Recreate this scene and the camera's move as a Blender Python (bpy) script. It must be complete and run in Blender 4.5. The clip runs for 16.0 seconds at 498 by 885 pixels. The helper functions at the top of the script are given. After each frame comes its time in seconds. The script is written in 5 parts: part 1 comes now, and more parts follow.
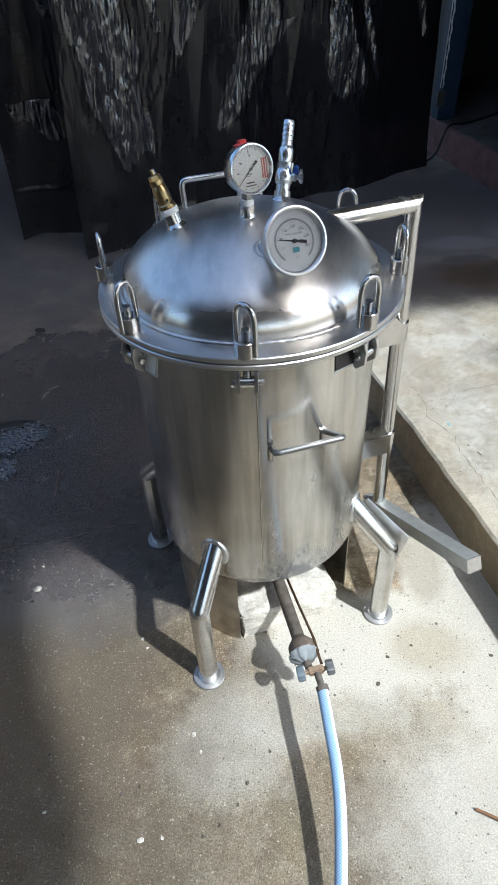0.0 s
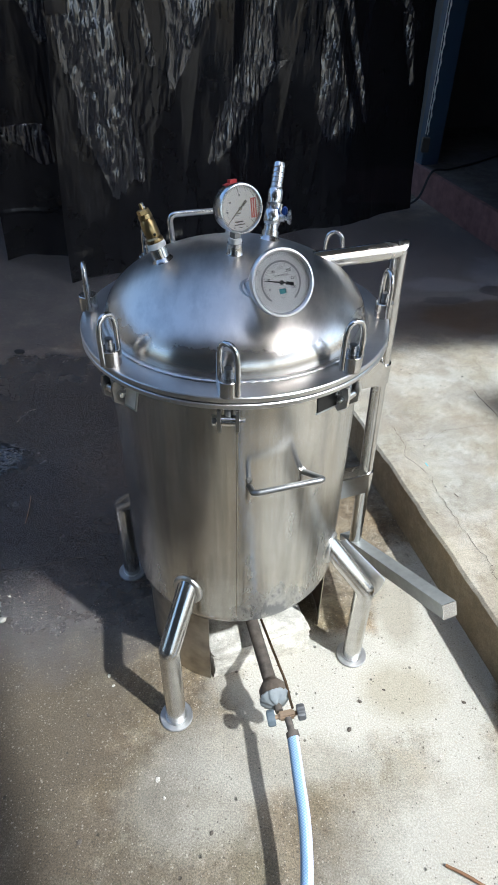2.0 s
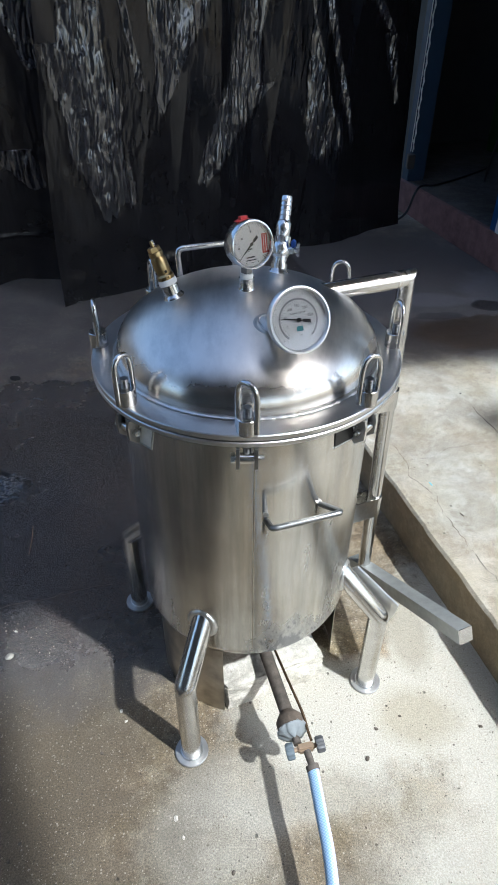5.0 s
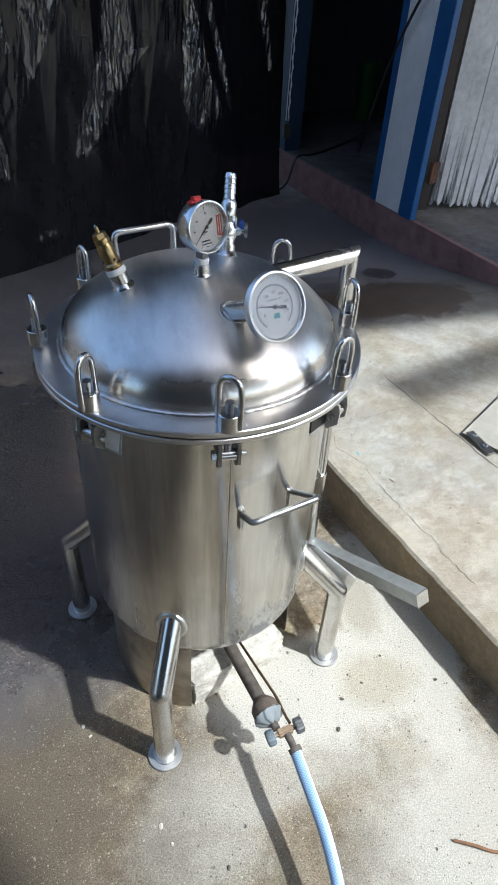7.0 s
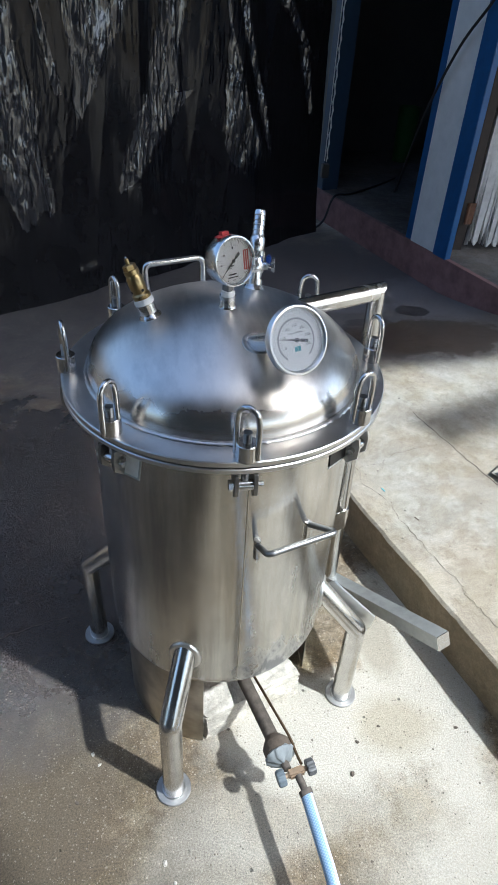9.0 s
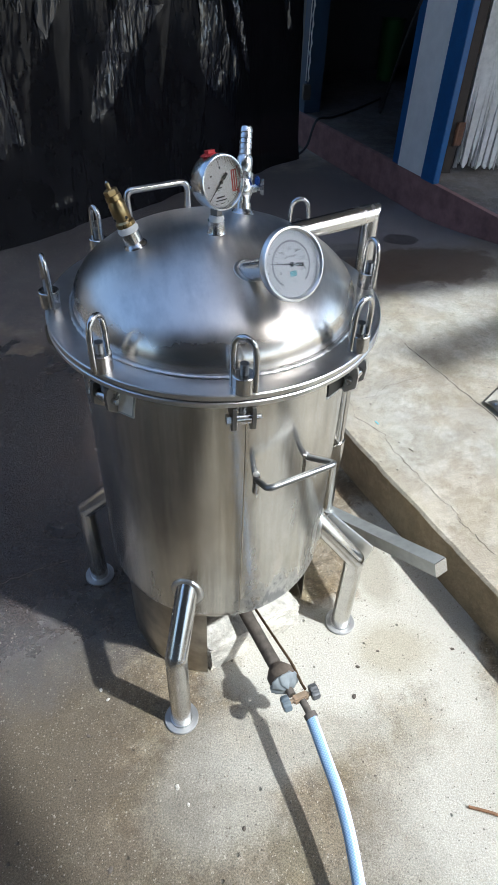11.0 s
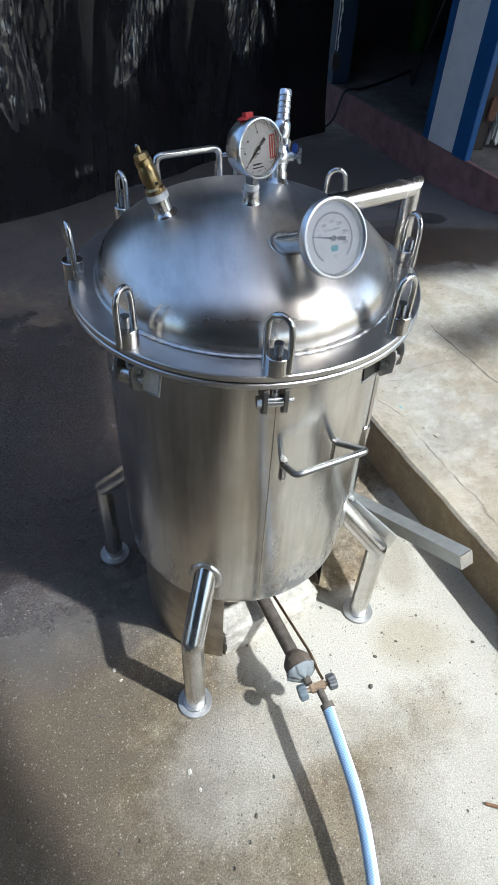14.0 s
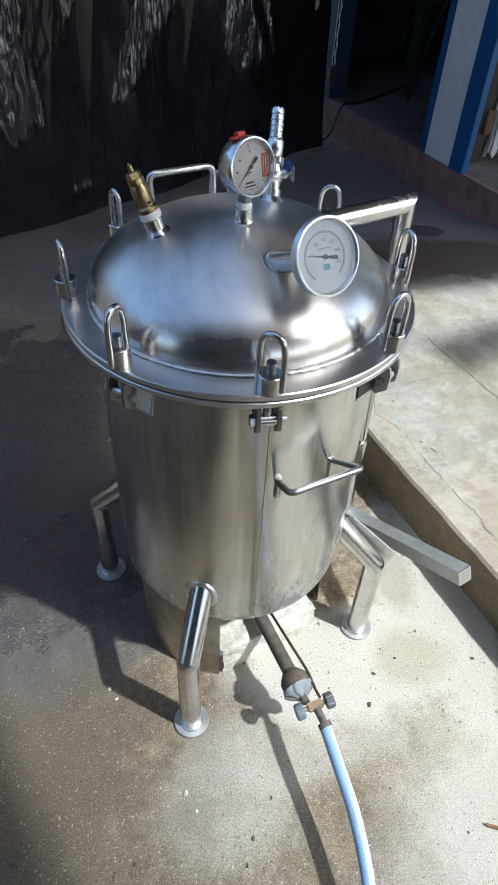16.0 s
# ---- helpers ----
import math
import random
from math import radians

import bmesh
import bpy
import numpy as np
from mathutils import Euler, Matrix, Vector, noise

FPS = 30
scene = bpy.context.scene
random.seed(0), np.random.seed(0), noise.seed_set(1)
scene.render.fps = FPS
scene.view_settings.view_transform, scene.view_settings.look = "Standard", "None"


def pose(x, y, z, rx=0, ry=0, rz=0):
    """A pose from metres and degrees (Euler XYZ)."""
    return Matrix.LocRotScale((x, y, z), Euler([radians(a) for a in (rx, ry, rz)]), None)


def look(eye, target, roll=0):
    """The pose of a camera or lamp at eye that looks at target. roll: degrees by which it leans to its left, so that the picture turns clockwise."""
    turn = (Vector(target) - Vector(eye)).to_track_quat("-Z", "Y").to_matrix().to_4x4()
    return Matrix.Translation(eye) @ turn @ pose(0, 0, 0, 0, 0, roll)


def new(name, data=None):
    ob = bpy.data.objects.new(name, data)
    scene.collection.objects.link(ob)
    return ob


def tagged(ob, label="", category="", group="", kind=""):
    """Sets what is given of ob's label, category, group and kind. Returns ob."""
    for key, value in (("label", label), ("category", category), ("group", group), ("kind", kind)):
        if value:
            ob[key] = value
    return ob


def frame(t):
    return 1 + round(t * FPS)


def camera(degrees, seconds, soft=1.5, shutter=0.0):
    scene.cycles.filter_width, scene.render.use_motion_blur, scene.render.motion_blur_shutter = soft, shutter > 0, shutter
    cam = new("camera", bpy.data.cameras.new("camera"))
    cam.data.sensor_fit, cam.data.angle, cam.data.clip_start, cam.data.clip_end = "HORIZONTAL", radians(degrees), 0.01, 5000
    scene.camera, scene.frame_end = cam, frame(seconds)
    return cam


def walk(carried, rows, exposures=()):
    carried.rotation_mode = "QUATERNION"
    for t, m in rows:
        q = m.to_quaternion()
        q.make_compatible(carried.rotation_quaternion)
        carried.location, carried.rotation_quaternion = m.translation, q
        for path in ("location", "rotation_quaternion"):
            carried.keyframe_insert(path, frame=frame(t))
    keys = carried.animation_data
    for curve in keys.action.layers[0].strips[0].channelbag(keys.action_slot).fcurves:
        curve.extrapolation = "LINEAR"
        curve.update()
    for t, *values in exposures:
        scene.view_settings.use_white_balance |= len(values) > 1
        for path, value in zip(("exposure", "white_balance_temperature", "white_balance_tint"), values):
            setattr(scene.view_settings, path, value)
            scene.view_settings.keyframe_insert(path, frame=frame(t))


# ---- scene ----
cam = camera(44.0, 16.0)
PATH = [
    (0, (0.048, -1.009, 1.337), (-0.044, 0.5, 0.028), -2.9),
    (0.5, (0.051, -1.006, 1.337), (0.058, 0.477, -0.006), -0.3),
    (1, (0.043, -1.002, 1.353), (0.052, 0.533, 0.071), -0.3),
    (1.5, (0.036, -0.994, 1.353), (-0.008, 0.548, 0.079), 0.3),
    (2, (0.044, -0.985, 1.342), (0.025, 0.581, 0.099), 1.1),
    (2.5, (0.033, -0.996, 1.359), (-0.046, 0.586, 0.137), 1.7),
    (3, (0.03, -0.99, 1.362), (-0.099, 0.579, 0.128), 2.3),
    (3.5, (0.035, -0.995, 1.368), (-0.064, 0.61, 0.179), 1.8),
    (4, (0.044, -0.999, 1.367), (0.004, 0.598, 0.163), 0.2),
    (4.2, (0.042, -0.998, 1.367), (-0.006, 0.596, 0.161), 0.5),
    (6.3, (-0.109, -0.889, 1.357), (0.119, 0.639, 0.086), 1.4),
    (6.5, (-0.121, -0.891, 1.349), (0.14, 0.609, 0.051), 2.1),
    (7, (-0.131, -0.895, 1.362), (0.255, 0.603, 0.094), 3.7),
    (7.5, (-0.137, -0.89, 1.351), (0.234, 0.611, 0.083), 3.3),
    (8, (-0.122, -0.877, 1.355), (0.202, 0.69, 0.156), 2.2),
    (8.5, (-0.108, -0.89, 1.37), (0.198, 0.712, 0.214), 4.4),
    (9, (-0.114, -0.902, 1.363), (0.181, 0.678, 0.172), 3.5),
    (9.2, (-0.118, -0.902, 1.358), (0.219, 0.623, 0.109), 3.5),
    (11.3, (-0.128, -0.884, 1.331), (0.175, 0.568, -0.011), 1.9),
    (11.5, (-0.131, -0.872, 1.323), (0.149, 0.58, -0.024), 2.1),
    (12, (-0.128, -0.867, 1.317), (0.18, 0.551, -0.059), 1.7),
    (12.5, (-0.136, -0.862, 1.312), (0.141, 0.546, -0.081), 1.7),
    (13, (-0.143, -0.857, 1.314), (0.151, 0.55, -0.077), 2.9),
    (13.5, (-0.149, -0.854, 1.318), (0.153, 0.557, -0.067), 3.3),
    (14, (-0.142, -0.852, 1.317), (0.135, 0.56, -0.072), 3.4),
    (14.5, (-0.134, -0.849, 1.315), (0.124, 0.556, -0.084), 3.0),
    (15, (-0.128, -0.842, 1.318), (0.144, 0.577, -0.065), 3.1),
    (15.5, (-0.132, -0.839, 1.319), (0.176, 0.57, -0.066), 3.0),
    (16, (-0.131, -0.841, 1.321), (0.147, 0.594, -0.044), 3.1),
]
walk(cam, [(t, look(eye, target, roll)) for t, eye, target, roll in PATH], [(0, 0.47, 5680, 5)])

# ---- world, sun and exposure ----
SUN = Vector((0.505, -0.351, 0.788))
SUN_UP, SUN_ROUND = math.asin(SUN.z), math.atan2(SUN.x, SUN.y)
world = bpy.data.worlds.new("sky")
scene.world = world
world.use_nodes = True
wn = world.node_tree
sky = wn.nodes.new("ShaderNodeTexSky")
sky.sky_type, sky.sun_disc = "NISHITA", False
sky.air_density, sky.dust_density, sky.ozone_density = 1.0, 3.3, 1.1
sky.sun_elevation, sky.sun_rotation = SUN_UP, SUN_ROUND
wn.nodes["Background"].inputs[1].default_value = 0.255
wn.links.new(sky.outputs[0], wn.nodes["Background"].inputs[0])
sun = new("sun", bpy.data.lights.new("sun", "SUN"))
sun.data.energy, sun.data.angle, sun.data.color = 5.1, radians(1.5), (1.0, 0.98, 0.955)
sun.matrix_world = look(SUN * 20, (0, 0, 0))


# ---- materials ----
def material(name):
    m = bpy.data.materials.new(name)
    m.use_nodes = True
    return m, m.node_tree, m.node_tree.nodes["Principled BSDF"]


def node(t, kind, **values):
    n = t.nodes.new("ShaderNode" + kind)
    for k, v in values.items():
        n.inputs[k.replace("_", " ")].default_value = v
    return n


def ramp(t, source, stops):
    r = t.nodes.new("ShaderNodeValToRGB")
    e = r.color_ramp.elements
    while len(e) < len(stops):
        e.new(0.5)
    for item, (p, c) in zip(e, stops):
        item.position, item.color = p, (*c, 1) if len(c) == 3 else c
    t.links.new(source, r.inputs[0])
    return r


def grey(v):
    return (v, v, v)


def bump(t, bsdf, height, strength, distance=0.002):
    b = node(t, "Bump", Strength=strength, Distance=distance)
    t.links.new(height, b.inputs["Height"])
    t.links.new(b.outputs[0], bsdf.inputs["Normal"])
    return b


def mapped(t, scale=(1, 1, 1)):
    c = t.nodes.new("ShaderNodeTexCoord")
    m = node(t, "Mapping", Scale=scale)
    t.links.new(c.outputs["Object"], m.inputs[0])
    return m.outputs[0]


def noise_of(t, vector, scale, detail=4.0, rough=0.55):
    n = node(t, "TexNoise", Scale=scale, Detail=detail, Roughness=rough)
    t.links.new(vector, n.inputs["Vector"])
    return n.outputs[0]


def math_of(t, op, a, b):
    n = t.nodes.new("ShaderNodeMath")
    n.operation = op
    for k, v in enumerate((a, b)):
        if isinstance(v, (int, float)):
            n.inputs[k].default_value = v
        else:
            t.links.new(v, n.inputs[k])
    return n.outputs[0]


def mixed(t, fac, a, b):
    n = t.nodes.new("ShaderNodeMix")
    n.data_type = "RGBA"
    for k, v in ((0, fac), (6, a), (7, b)):
        if isinstance(v, (int, float)):
            n.inputs[k].default_value = v
        elif isinstance(v, tuple):
            n.inputs[k].default_value = (*v, 1)
        else:
            t.links.new(v, n.inputs[k])
    return n.outputs[2]


def steel(name, base=0.62, rough=(0.16, 0.34), stretch=(1, 1, 1), tint=(1.0, 0.985, 0.955), stain=0.25, grain=60, streak=0.0, wipe=0.0, brushed=0.0):
    """Stainless steel: fine brushed grain, cloudy handling marks and faint stains."""
    m, t, p = material(name)
    v = mapped(t, stretch)
    plain = mapped(t)
    fine = noise_of(t, v, grain, 6)
    cloud = noise_of(t, plain, 9, 5, 0.6)
    spots = noise_of(t, plain, 35, 3)
    r = ramp(t, math_of(t, "ADD", math_of(t, "MULTIPLY", fine, 0.45), math_of(t, "MULTIPLY", cloud, 0.55)), [(0.3, grey(rough[0])), (0.7, grey(rough[1]))])
    t.links.new(r.outputs[0], p.inputs["Roughness"])
    dark = tuple(base * c * (1 - stain) for c in tint)
    light = tuple(base * c for c in tint)
    c = ramp(t, math_of(t, "ADD", math_of(t, "MULTIPLY", cloud, 0.7), math_of(t, "MULTIPLY", spots, 0.3)), [(0.32, dark), (0.6, light)])
    col = c.outputs[0]
    if wipe:
        turned = node(t, "Mapping", Rotation=(0, 0, radians(35)), Scale=(1.0, 0.16, 1.0))
        t.links.new(plain, turned.inputs[0])
        strokes = noise_of(t, turned.outputs[0], 38, 6, 0.62)
        smudge = noise_of(t, plain, 7, 6, 0.7)
        both = math_of(t, "ADD", math_of(t, "MULTIPLY", strokes, 0.55), math_of(t, "MULTIPLY", smudge, 0.45))
        mark = ramp(t, both, [(0.42, grey(1)), (0.56, grey(0))]).outputs[0]
        col = mixed(t, math_of(t, "MULTIPLY", mark, wipe), col, tuple(base * 0.55 * x for x in tint))
        # the crown is dulled by handling, the knuckle above the weld still polished
        level = t.nodes.new("ShaderNodeSeparateXYZ")
        t.links.new(plain, level.inputs[0])
        crown = ramp(t, math_of(t, "ADD", math_of(t, "MULTIPLY", math_of(t, "SUBTRACT", level.outputs[2], 0.875), 14.0), math_of(t, "MULTIPLY", math_of(t, "SUBTRACT", smudge, 0.5), 0.5)), [(0.0, grey(0)), (0.75, grey(1))]).outputs[0]
        dulled = mixed(t, crown, r.outputs[0], grey(0.42))
        t.links.new(mixed(t, math_of(t, "MULTIPLY", mark, 0.35), dulled, grey(rough[0] + 0.06)), p.inputs["Roughness"])
    if streak:
        # darker colour streaks down the body imitate bands of reflected surroundings
        wide = noise_of(t, mapped(t, (1, 1, 0.10)), 24, 5, 0.65)
        narrow = noise_of(t, mapped(t, (1, 1, 0.03)), 130, 4, 0.6)
        bands = math_of(t, "ADD", math_of(t, "MULTIPLY", wide, 0.65), math_of(t, "MULTIPLY", narrow, 0.35))
        col = mixed(t, math_of(t, "MULTIPLY", ramp(t, bands, [(0.40, grey(1)), (0.56, grey(0))]).outputs[0], streak), col, tuple(base * 0.45 * x for x in tint))
        smear = ramp(t, noise_of(t, mapped(t, (1, 1, 0.35)), 5, 8, 0.66), [(0.52, grey(0)), (0.78, grey(1))]).outputs[0]
        col = mixed(t, math_of(t, "MULTIPLY", smear, streak), col, (0.20, 0.17, 0.12))
        rough_out = mixed(t, math_of(t, "MULTIPLY", smear, 0.8), r.outputs[0], grey(0.42))
        t.links.new(rough_out, p.inputs["Roughness"])
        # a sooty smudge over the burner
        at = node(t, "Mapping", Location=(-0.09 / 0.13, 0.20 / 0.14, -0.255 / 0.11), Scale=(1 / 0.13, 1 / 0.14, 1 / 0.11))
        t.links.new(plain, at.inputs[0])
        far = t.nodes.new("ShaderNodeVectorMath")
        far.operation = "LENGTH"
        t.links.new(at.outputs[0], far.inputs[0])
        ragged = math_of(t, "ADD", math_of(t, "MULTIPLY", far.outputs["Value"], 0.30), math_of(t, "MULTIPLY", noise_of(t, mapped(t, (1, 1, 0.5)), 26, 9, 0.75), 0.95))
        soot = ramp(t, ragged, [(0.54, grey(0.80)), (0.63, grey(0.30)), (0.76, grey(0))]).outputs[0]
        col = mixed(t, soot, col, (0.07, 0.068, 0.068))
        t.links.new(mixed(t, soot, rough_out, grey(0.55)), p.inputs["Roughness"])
    t.links.new(col, p.inputs["Base Color"])
    p.inputs["Metallic"].default_value = 1.0
    if brushed:
        round_it = t.nodes.new("ShaderNodeTangent")
        round_it.direction_type, round_it.axis = "RADIAL", "Z"
        p.inputs["Anisotropic"].default_value = brushed
        p.inputs["Anisotropic Rotation"].default_value = 0.25
        t.links.new(round_it.outputs[0], p.inputs["Tangent"])
    bump(t, p, fine, 0.0 if grain < 30 else 0.06, 0.001)
    return m


def plain(name, colour, rough=0.5, metal=0.0, vary=0.25, scale=40, relief=0.15):
    m, t, p = material(name)
    v = mapped(t)
    n = noise_of(t, v, scale, 5, 0.6)
    big = noise_of(t, v, scale / 7, 3)
    both = math_of(t, "ADD", math_of(t, "MULTIPLY", n, 0.5), math_of(t, "MULTIPLY", big, 0.5))
    c = ramp(t, both, [(0.3, tuple(x * (1 - vary) for x in colour)), (0.7, tuple(min(1, x * (1 + vary * 0.5)) for x in colour))])
    t.links.new(c.outputs[0], p.inputs["Base Color"])
    r = ramp(t, both, [(0.3, grey(max(0.05, rough - 0.1))), (0.7, grey(min(1, rough + 0.1)))])
    t.links.new(r.outputs[0], p.inputs["Roughness"])
    p.inputs["Metallic"].default_value = metal
    bump(t, p, n, relief)
    return m


def concrete(name, light, dark, patches=(), grit=1.0, wash_by=0.5, sandy=None, relief=0.6):
    """Trowelled concrete with sandy grit, cloudy staining, small pits and patches: wet ground, stains or painted shade.
    """
    m, t, p = material(name)
    v = mapped(t)
    cloud = noise_of(t, v, 3.2, 6, 0.62)
    mottle = noise_of(t, v, 19, 7, 0.68)
    sand = noise_of(t, v, 280, 5, 0.8)
    blotch = noise_of(t, v, 75, 5, 0.6)
    both = math_of(t, "ADD", math_of(t, "ADD", math_of(t, "MULTIPLY", cloud, 0.40), math_of(t, "MULTIPLY", mottle, 0.36)), math_of(t, "MULTIPLY", blotch, 0.24))
    c = ramp(t, both, [(0.42, dark), (0.58, light)])
    grain = ramp(t, sand, [(0.38, grey(0.10)), (0.50, grey(0.82)), (0.62, grey(1.6))])
    tan = ramp(t, noise_of(t, v, 2.3, 5, 0.7), [(0.42, (1.0, 1.0, 1.0)), (0.58, (1.0, 0.86, 0.68))]).outputs[0]
    olive = ramp(t, noise_of(t, v, 6.5, 4, 0.6), [(0.45, (1.0, 1.0, 1.0)), (0.62, (0.80, 0.80, 0.70))]).outputs[0]
    base_col = c.outputs[0]
    edge_stain = ramp(t, noise_of(t, v, 8.5, 9, 0.72), [(0.47, (0.66, 0.62, 0.55)), (0.53, (1.0, 1.0, 1.0))]).outputs[0]
    for wash in (tan, olive, edge_stain):
        tint = t.nodes.new("ShaderNodeMix")
        tint.data_type, tint.blend_type = "RGBA", "MULTIPLY"
        tint.inputs[0].default_value = wash_by
        t.links.new(base_col, tint.inputs[6])
        t.links.new(wash, tint.inputs[7])
        base_col = tint.outputs[2]
    rough = ramp(t, both, [(0.3, grey(0.62)), (0.7, grey(0.85))]).outputs[0]
    dry = math_of(t, "ADD", 1.0, 0.0)
    film = math_of(t, "ADD", 0.0, 0.0)
    skin = math_of(t, "ADD", 0.0, 0.0)
    wob = math_of(t, "MULTIPLY", math_of(t, "SUBTRACT", noise_of(t, v, 6.0, 8, 0.68), 0.5), 1.25)
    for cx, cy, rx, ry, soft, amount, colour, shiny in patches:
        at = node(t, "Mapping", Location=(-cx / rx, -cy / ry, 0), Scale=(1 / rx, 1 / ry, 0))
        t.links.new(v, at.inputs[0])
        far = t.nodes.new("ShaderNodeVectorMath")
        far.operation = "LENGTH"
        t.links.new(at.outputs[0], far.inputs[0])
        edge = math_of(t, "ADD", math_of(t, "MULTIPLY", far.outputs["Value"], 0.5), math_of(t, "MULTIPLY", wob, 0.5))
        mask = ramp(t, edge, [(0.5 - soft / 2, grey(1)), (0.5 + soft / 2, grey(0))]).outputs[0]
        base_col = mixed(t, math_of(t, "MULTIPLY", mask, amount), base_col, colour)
        if max(colour) > 0.4:
            skin = math_of(t, "MAXIMUM", skin, math_of(t, "MULTIPLY", mask, amount))
        if max(colour) < 0.1:
            dry = math_of(t, "MULTIPLY", dry, math_of(t, "SUBTRACT", 1.0, math_of(t, "MULTIPLY", mask, 0.55 * amount)))
        if shiny:
            shine = ramp(t, noise_of(t, v, 6, 5), [(0.40, grey(0.10)), (0.68, grey(0.30))]).outputs[0]
            rough = mixed(t, math_of(t, "MULTIPLY", mask, shiny), rough, shine)
            film = math_of(t, "MAXIMUM", film, math_of(t, "MULTIPLY", mask, shiny))
    mul = t.nodes.new("ShaderNodeMix")
    mul.data_type, mul.blend_type = "RGBA", "MULTIPLY"
    t.links.new(math_of(t, "MULTIPLY", sandy or min(1.0, 0.95 * grit), math_of(t, "SUBTRACT", 1.0, math_of(t, "MULTIPLY", skin, 0.5))), mul.inputs[0])
    t.links.new(base_col, mul.inputs[6])
    t.links.new(grain.outputs[0], mul.inputs[7])
    col = mul.outputs[2]
    for scale, size, share, colour, shift in ((150, 0.20, 0.48, (0.40, 0.35, 0.27), 0.0), (85, 0.18, 0.53, (0.42, 0.37, 0.29), 3.0), (125, 0.22, 0.55, (0.075, 0.062, 0.046), 7.0), (62, 0.20, 0.60, (0.07, 0.055, 0.04), 11.0)):
        cells = t.nodes.new("ShaderNodeTexVoronoi")
        cells.inputs["Scale"].default_value = scale
        t.links.new(v, cells.inputs["Vector"])
        spot = ramp(t, cells.outputs["Distance"], [(size * 0.85, grey(1)), (size * 1.1, grey(0))]).outputs[0]
        move = node(t, "Mapping", Location=(shift, shift, 0))
        t.links.new(v, move.inputs[0])
        pick = ramp(t, noise_of(t, move.outputs[0], scale * 0.6, 2), [(share, grey(0)), (share + 0.05, grey(1))]).outputs[0]
        col = mixed(t, math_of(t, "MULTIPLY", dry, math_of(t, "MULTIPLY", math_of(t, "MULTIPLY", spot, pick), 0.95 * grit)), col, colour)
    pits = t.nodes.new("ShaderNodeTexVoronoi")
    pits.inputs["Scale"].default_value = 21
    t.links.new(v, pits.inputs["Vector"])
    pit = math_of(t, "MULTIPLY", ramp(t, pits.outputs["Distance"], [(0.05, grey(1)), (0.09, grey(0))]).outputs[0], ramp(t, noise_of(t, v, 9, 2), [(0.49, grey(0)), (0.54, grey(1))]).outputs[0])
    col = mixed(t, math_of(t, "MULTIPLY", pit, 0.6), col, (0.05, 0.045, 0.04))
    height = math_of(t, "ADD", math_of(t, "MULTIPLY", sand, 0.5), math_of(t, "MULTIPLY", mottle, 0.8))
    height = math_of(t, "SUBTRACT", height, math_of(t, "MULTIPLY", pit, 0.8))
    t.links.new(col, p.inputs["Base Color"])
    t.links.new(rough, p.inputs["Roughness"])
    t.links.new(math_of(t, "ADD", 0.4, math_of(t, "MULTIPLY", film, 0.6)), p.inputs["Specular IOR Level"])
    pools = noise_of(t, v, 125, 5, 0.66)
    height = math_of(t, "ADD", height, math_of(t, "MULTIPLY", math_of(t, "MULTIPLY", film, pools), 1.6))
    surface = bump(t, p, height, relief, 0.006)
    if patches:
        t.links.new(math_of(t, "MULTIPLY", film, 1.0), p.inputs["Coat Weight"])
        p.inputs["Coat IOR"].default_value = 1.5
        p.inputs["Coat Roughness"].default_value = 0.10
        t.links.new(surface.outputs[0], p.inputs["Coat Normal"])
    return m


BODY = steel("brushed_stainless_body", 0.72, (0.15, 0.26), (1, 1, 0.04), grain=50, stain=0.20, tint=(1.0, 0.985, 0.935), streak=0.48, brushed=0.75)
DOME = steel("satin_stainless_dome", 0.76, (0.17, 0.28), (1, 1, 1), grain=26, stain=0.12, tint=(1.0, 0.95, 0.88), wipe=0.45, brushed=0.65)
FOOT = steel("dull_foot_plate", 0.44, (0.45, 0.6), tint=(1.0, 0.98, 0.94), stain=0.3)
FLANGE = steel("matt_stainless_flange", 0.74, (0.28, 0.42), (1, 1, 1), grain=150)
PIPE = steel("polished_stainless_tube", 0.66, (0.15, 0.30), (1, 1, 0.1), stain=0.2)
SHEET = steel("dull_stainless_sheet", 0.50, (0.30, 0.5), (1, 1, 0.2), tint=(1.0, 0.91, 0.76), stain=0.5)
BOLT = steel("dark_steel_bolt", 0.32, (0.25, 0.45), stain=0.4)
WELD = steel("weld_bead", 0.66, (0.25, 0.45), stain=0.35)
PALE_SHEET = plain("pale_cream_sheet", (0.34, 0.315, 0.26), 0.55, 0.15, vary=0.25, scale=30)
# pale low-metal tone with the steel plate's bright reflection painted in
PLATE = plain("bright_reflection_plate", (0.84, 0.83, 0.78), 0.42, 0.15, vary=0.25, scale=60)
GALV = plain("galvanised_square_tube", (0.40, 0.41, 0.39), 0.42, 0.55, vary=0.3, scale=50)
ZINC = steel("bright_zinc_fitting", 0.72, (0.16, 0.34), tint=(0.97, 0.99, 1.0), stain=0.2)
BEZEL = steel("satin_bezel", 0.82, (0.34, 0.44), tint=(0.98, 0.99, 1.0), stain=0.1)
BRASS = steel("worn_brass", 0.42, (0.2, 0.38), tint=(1.0, 0.74, 0.36), stain=0.5)
TAPE = plain("white_thread_tape", (0.78, 0.78, 0.76), 0.55, vary=0.12)
# flat near-black plate; the open bracket's inner shade is its colour
DARK_PLATE = plain("shade_dark_bracket", (0.05, 0.05, 0.05), 0.4, 0.8)
DIAL = plain("white_dial", (0.95, 0.955, 0.955), 0.45, vary=0.04, relief=0.02)
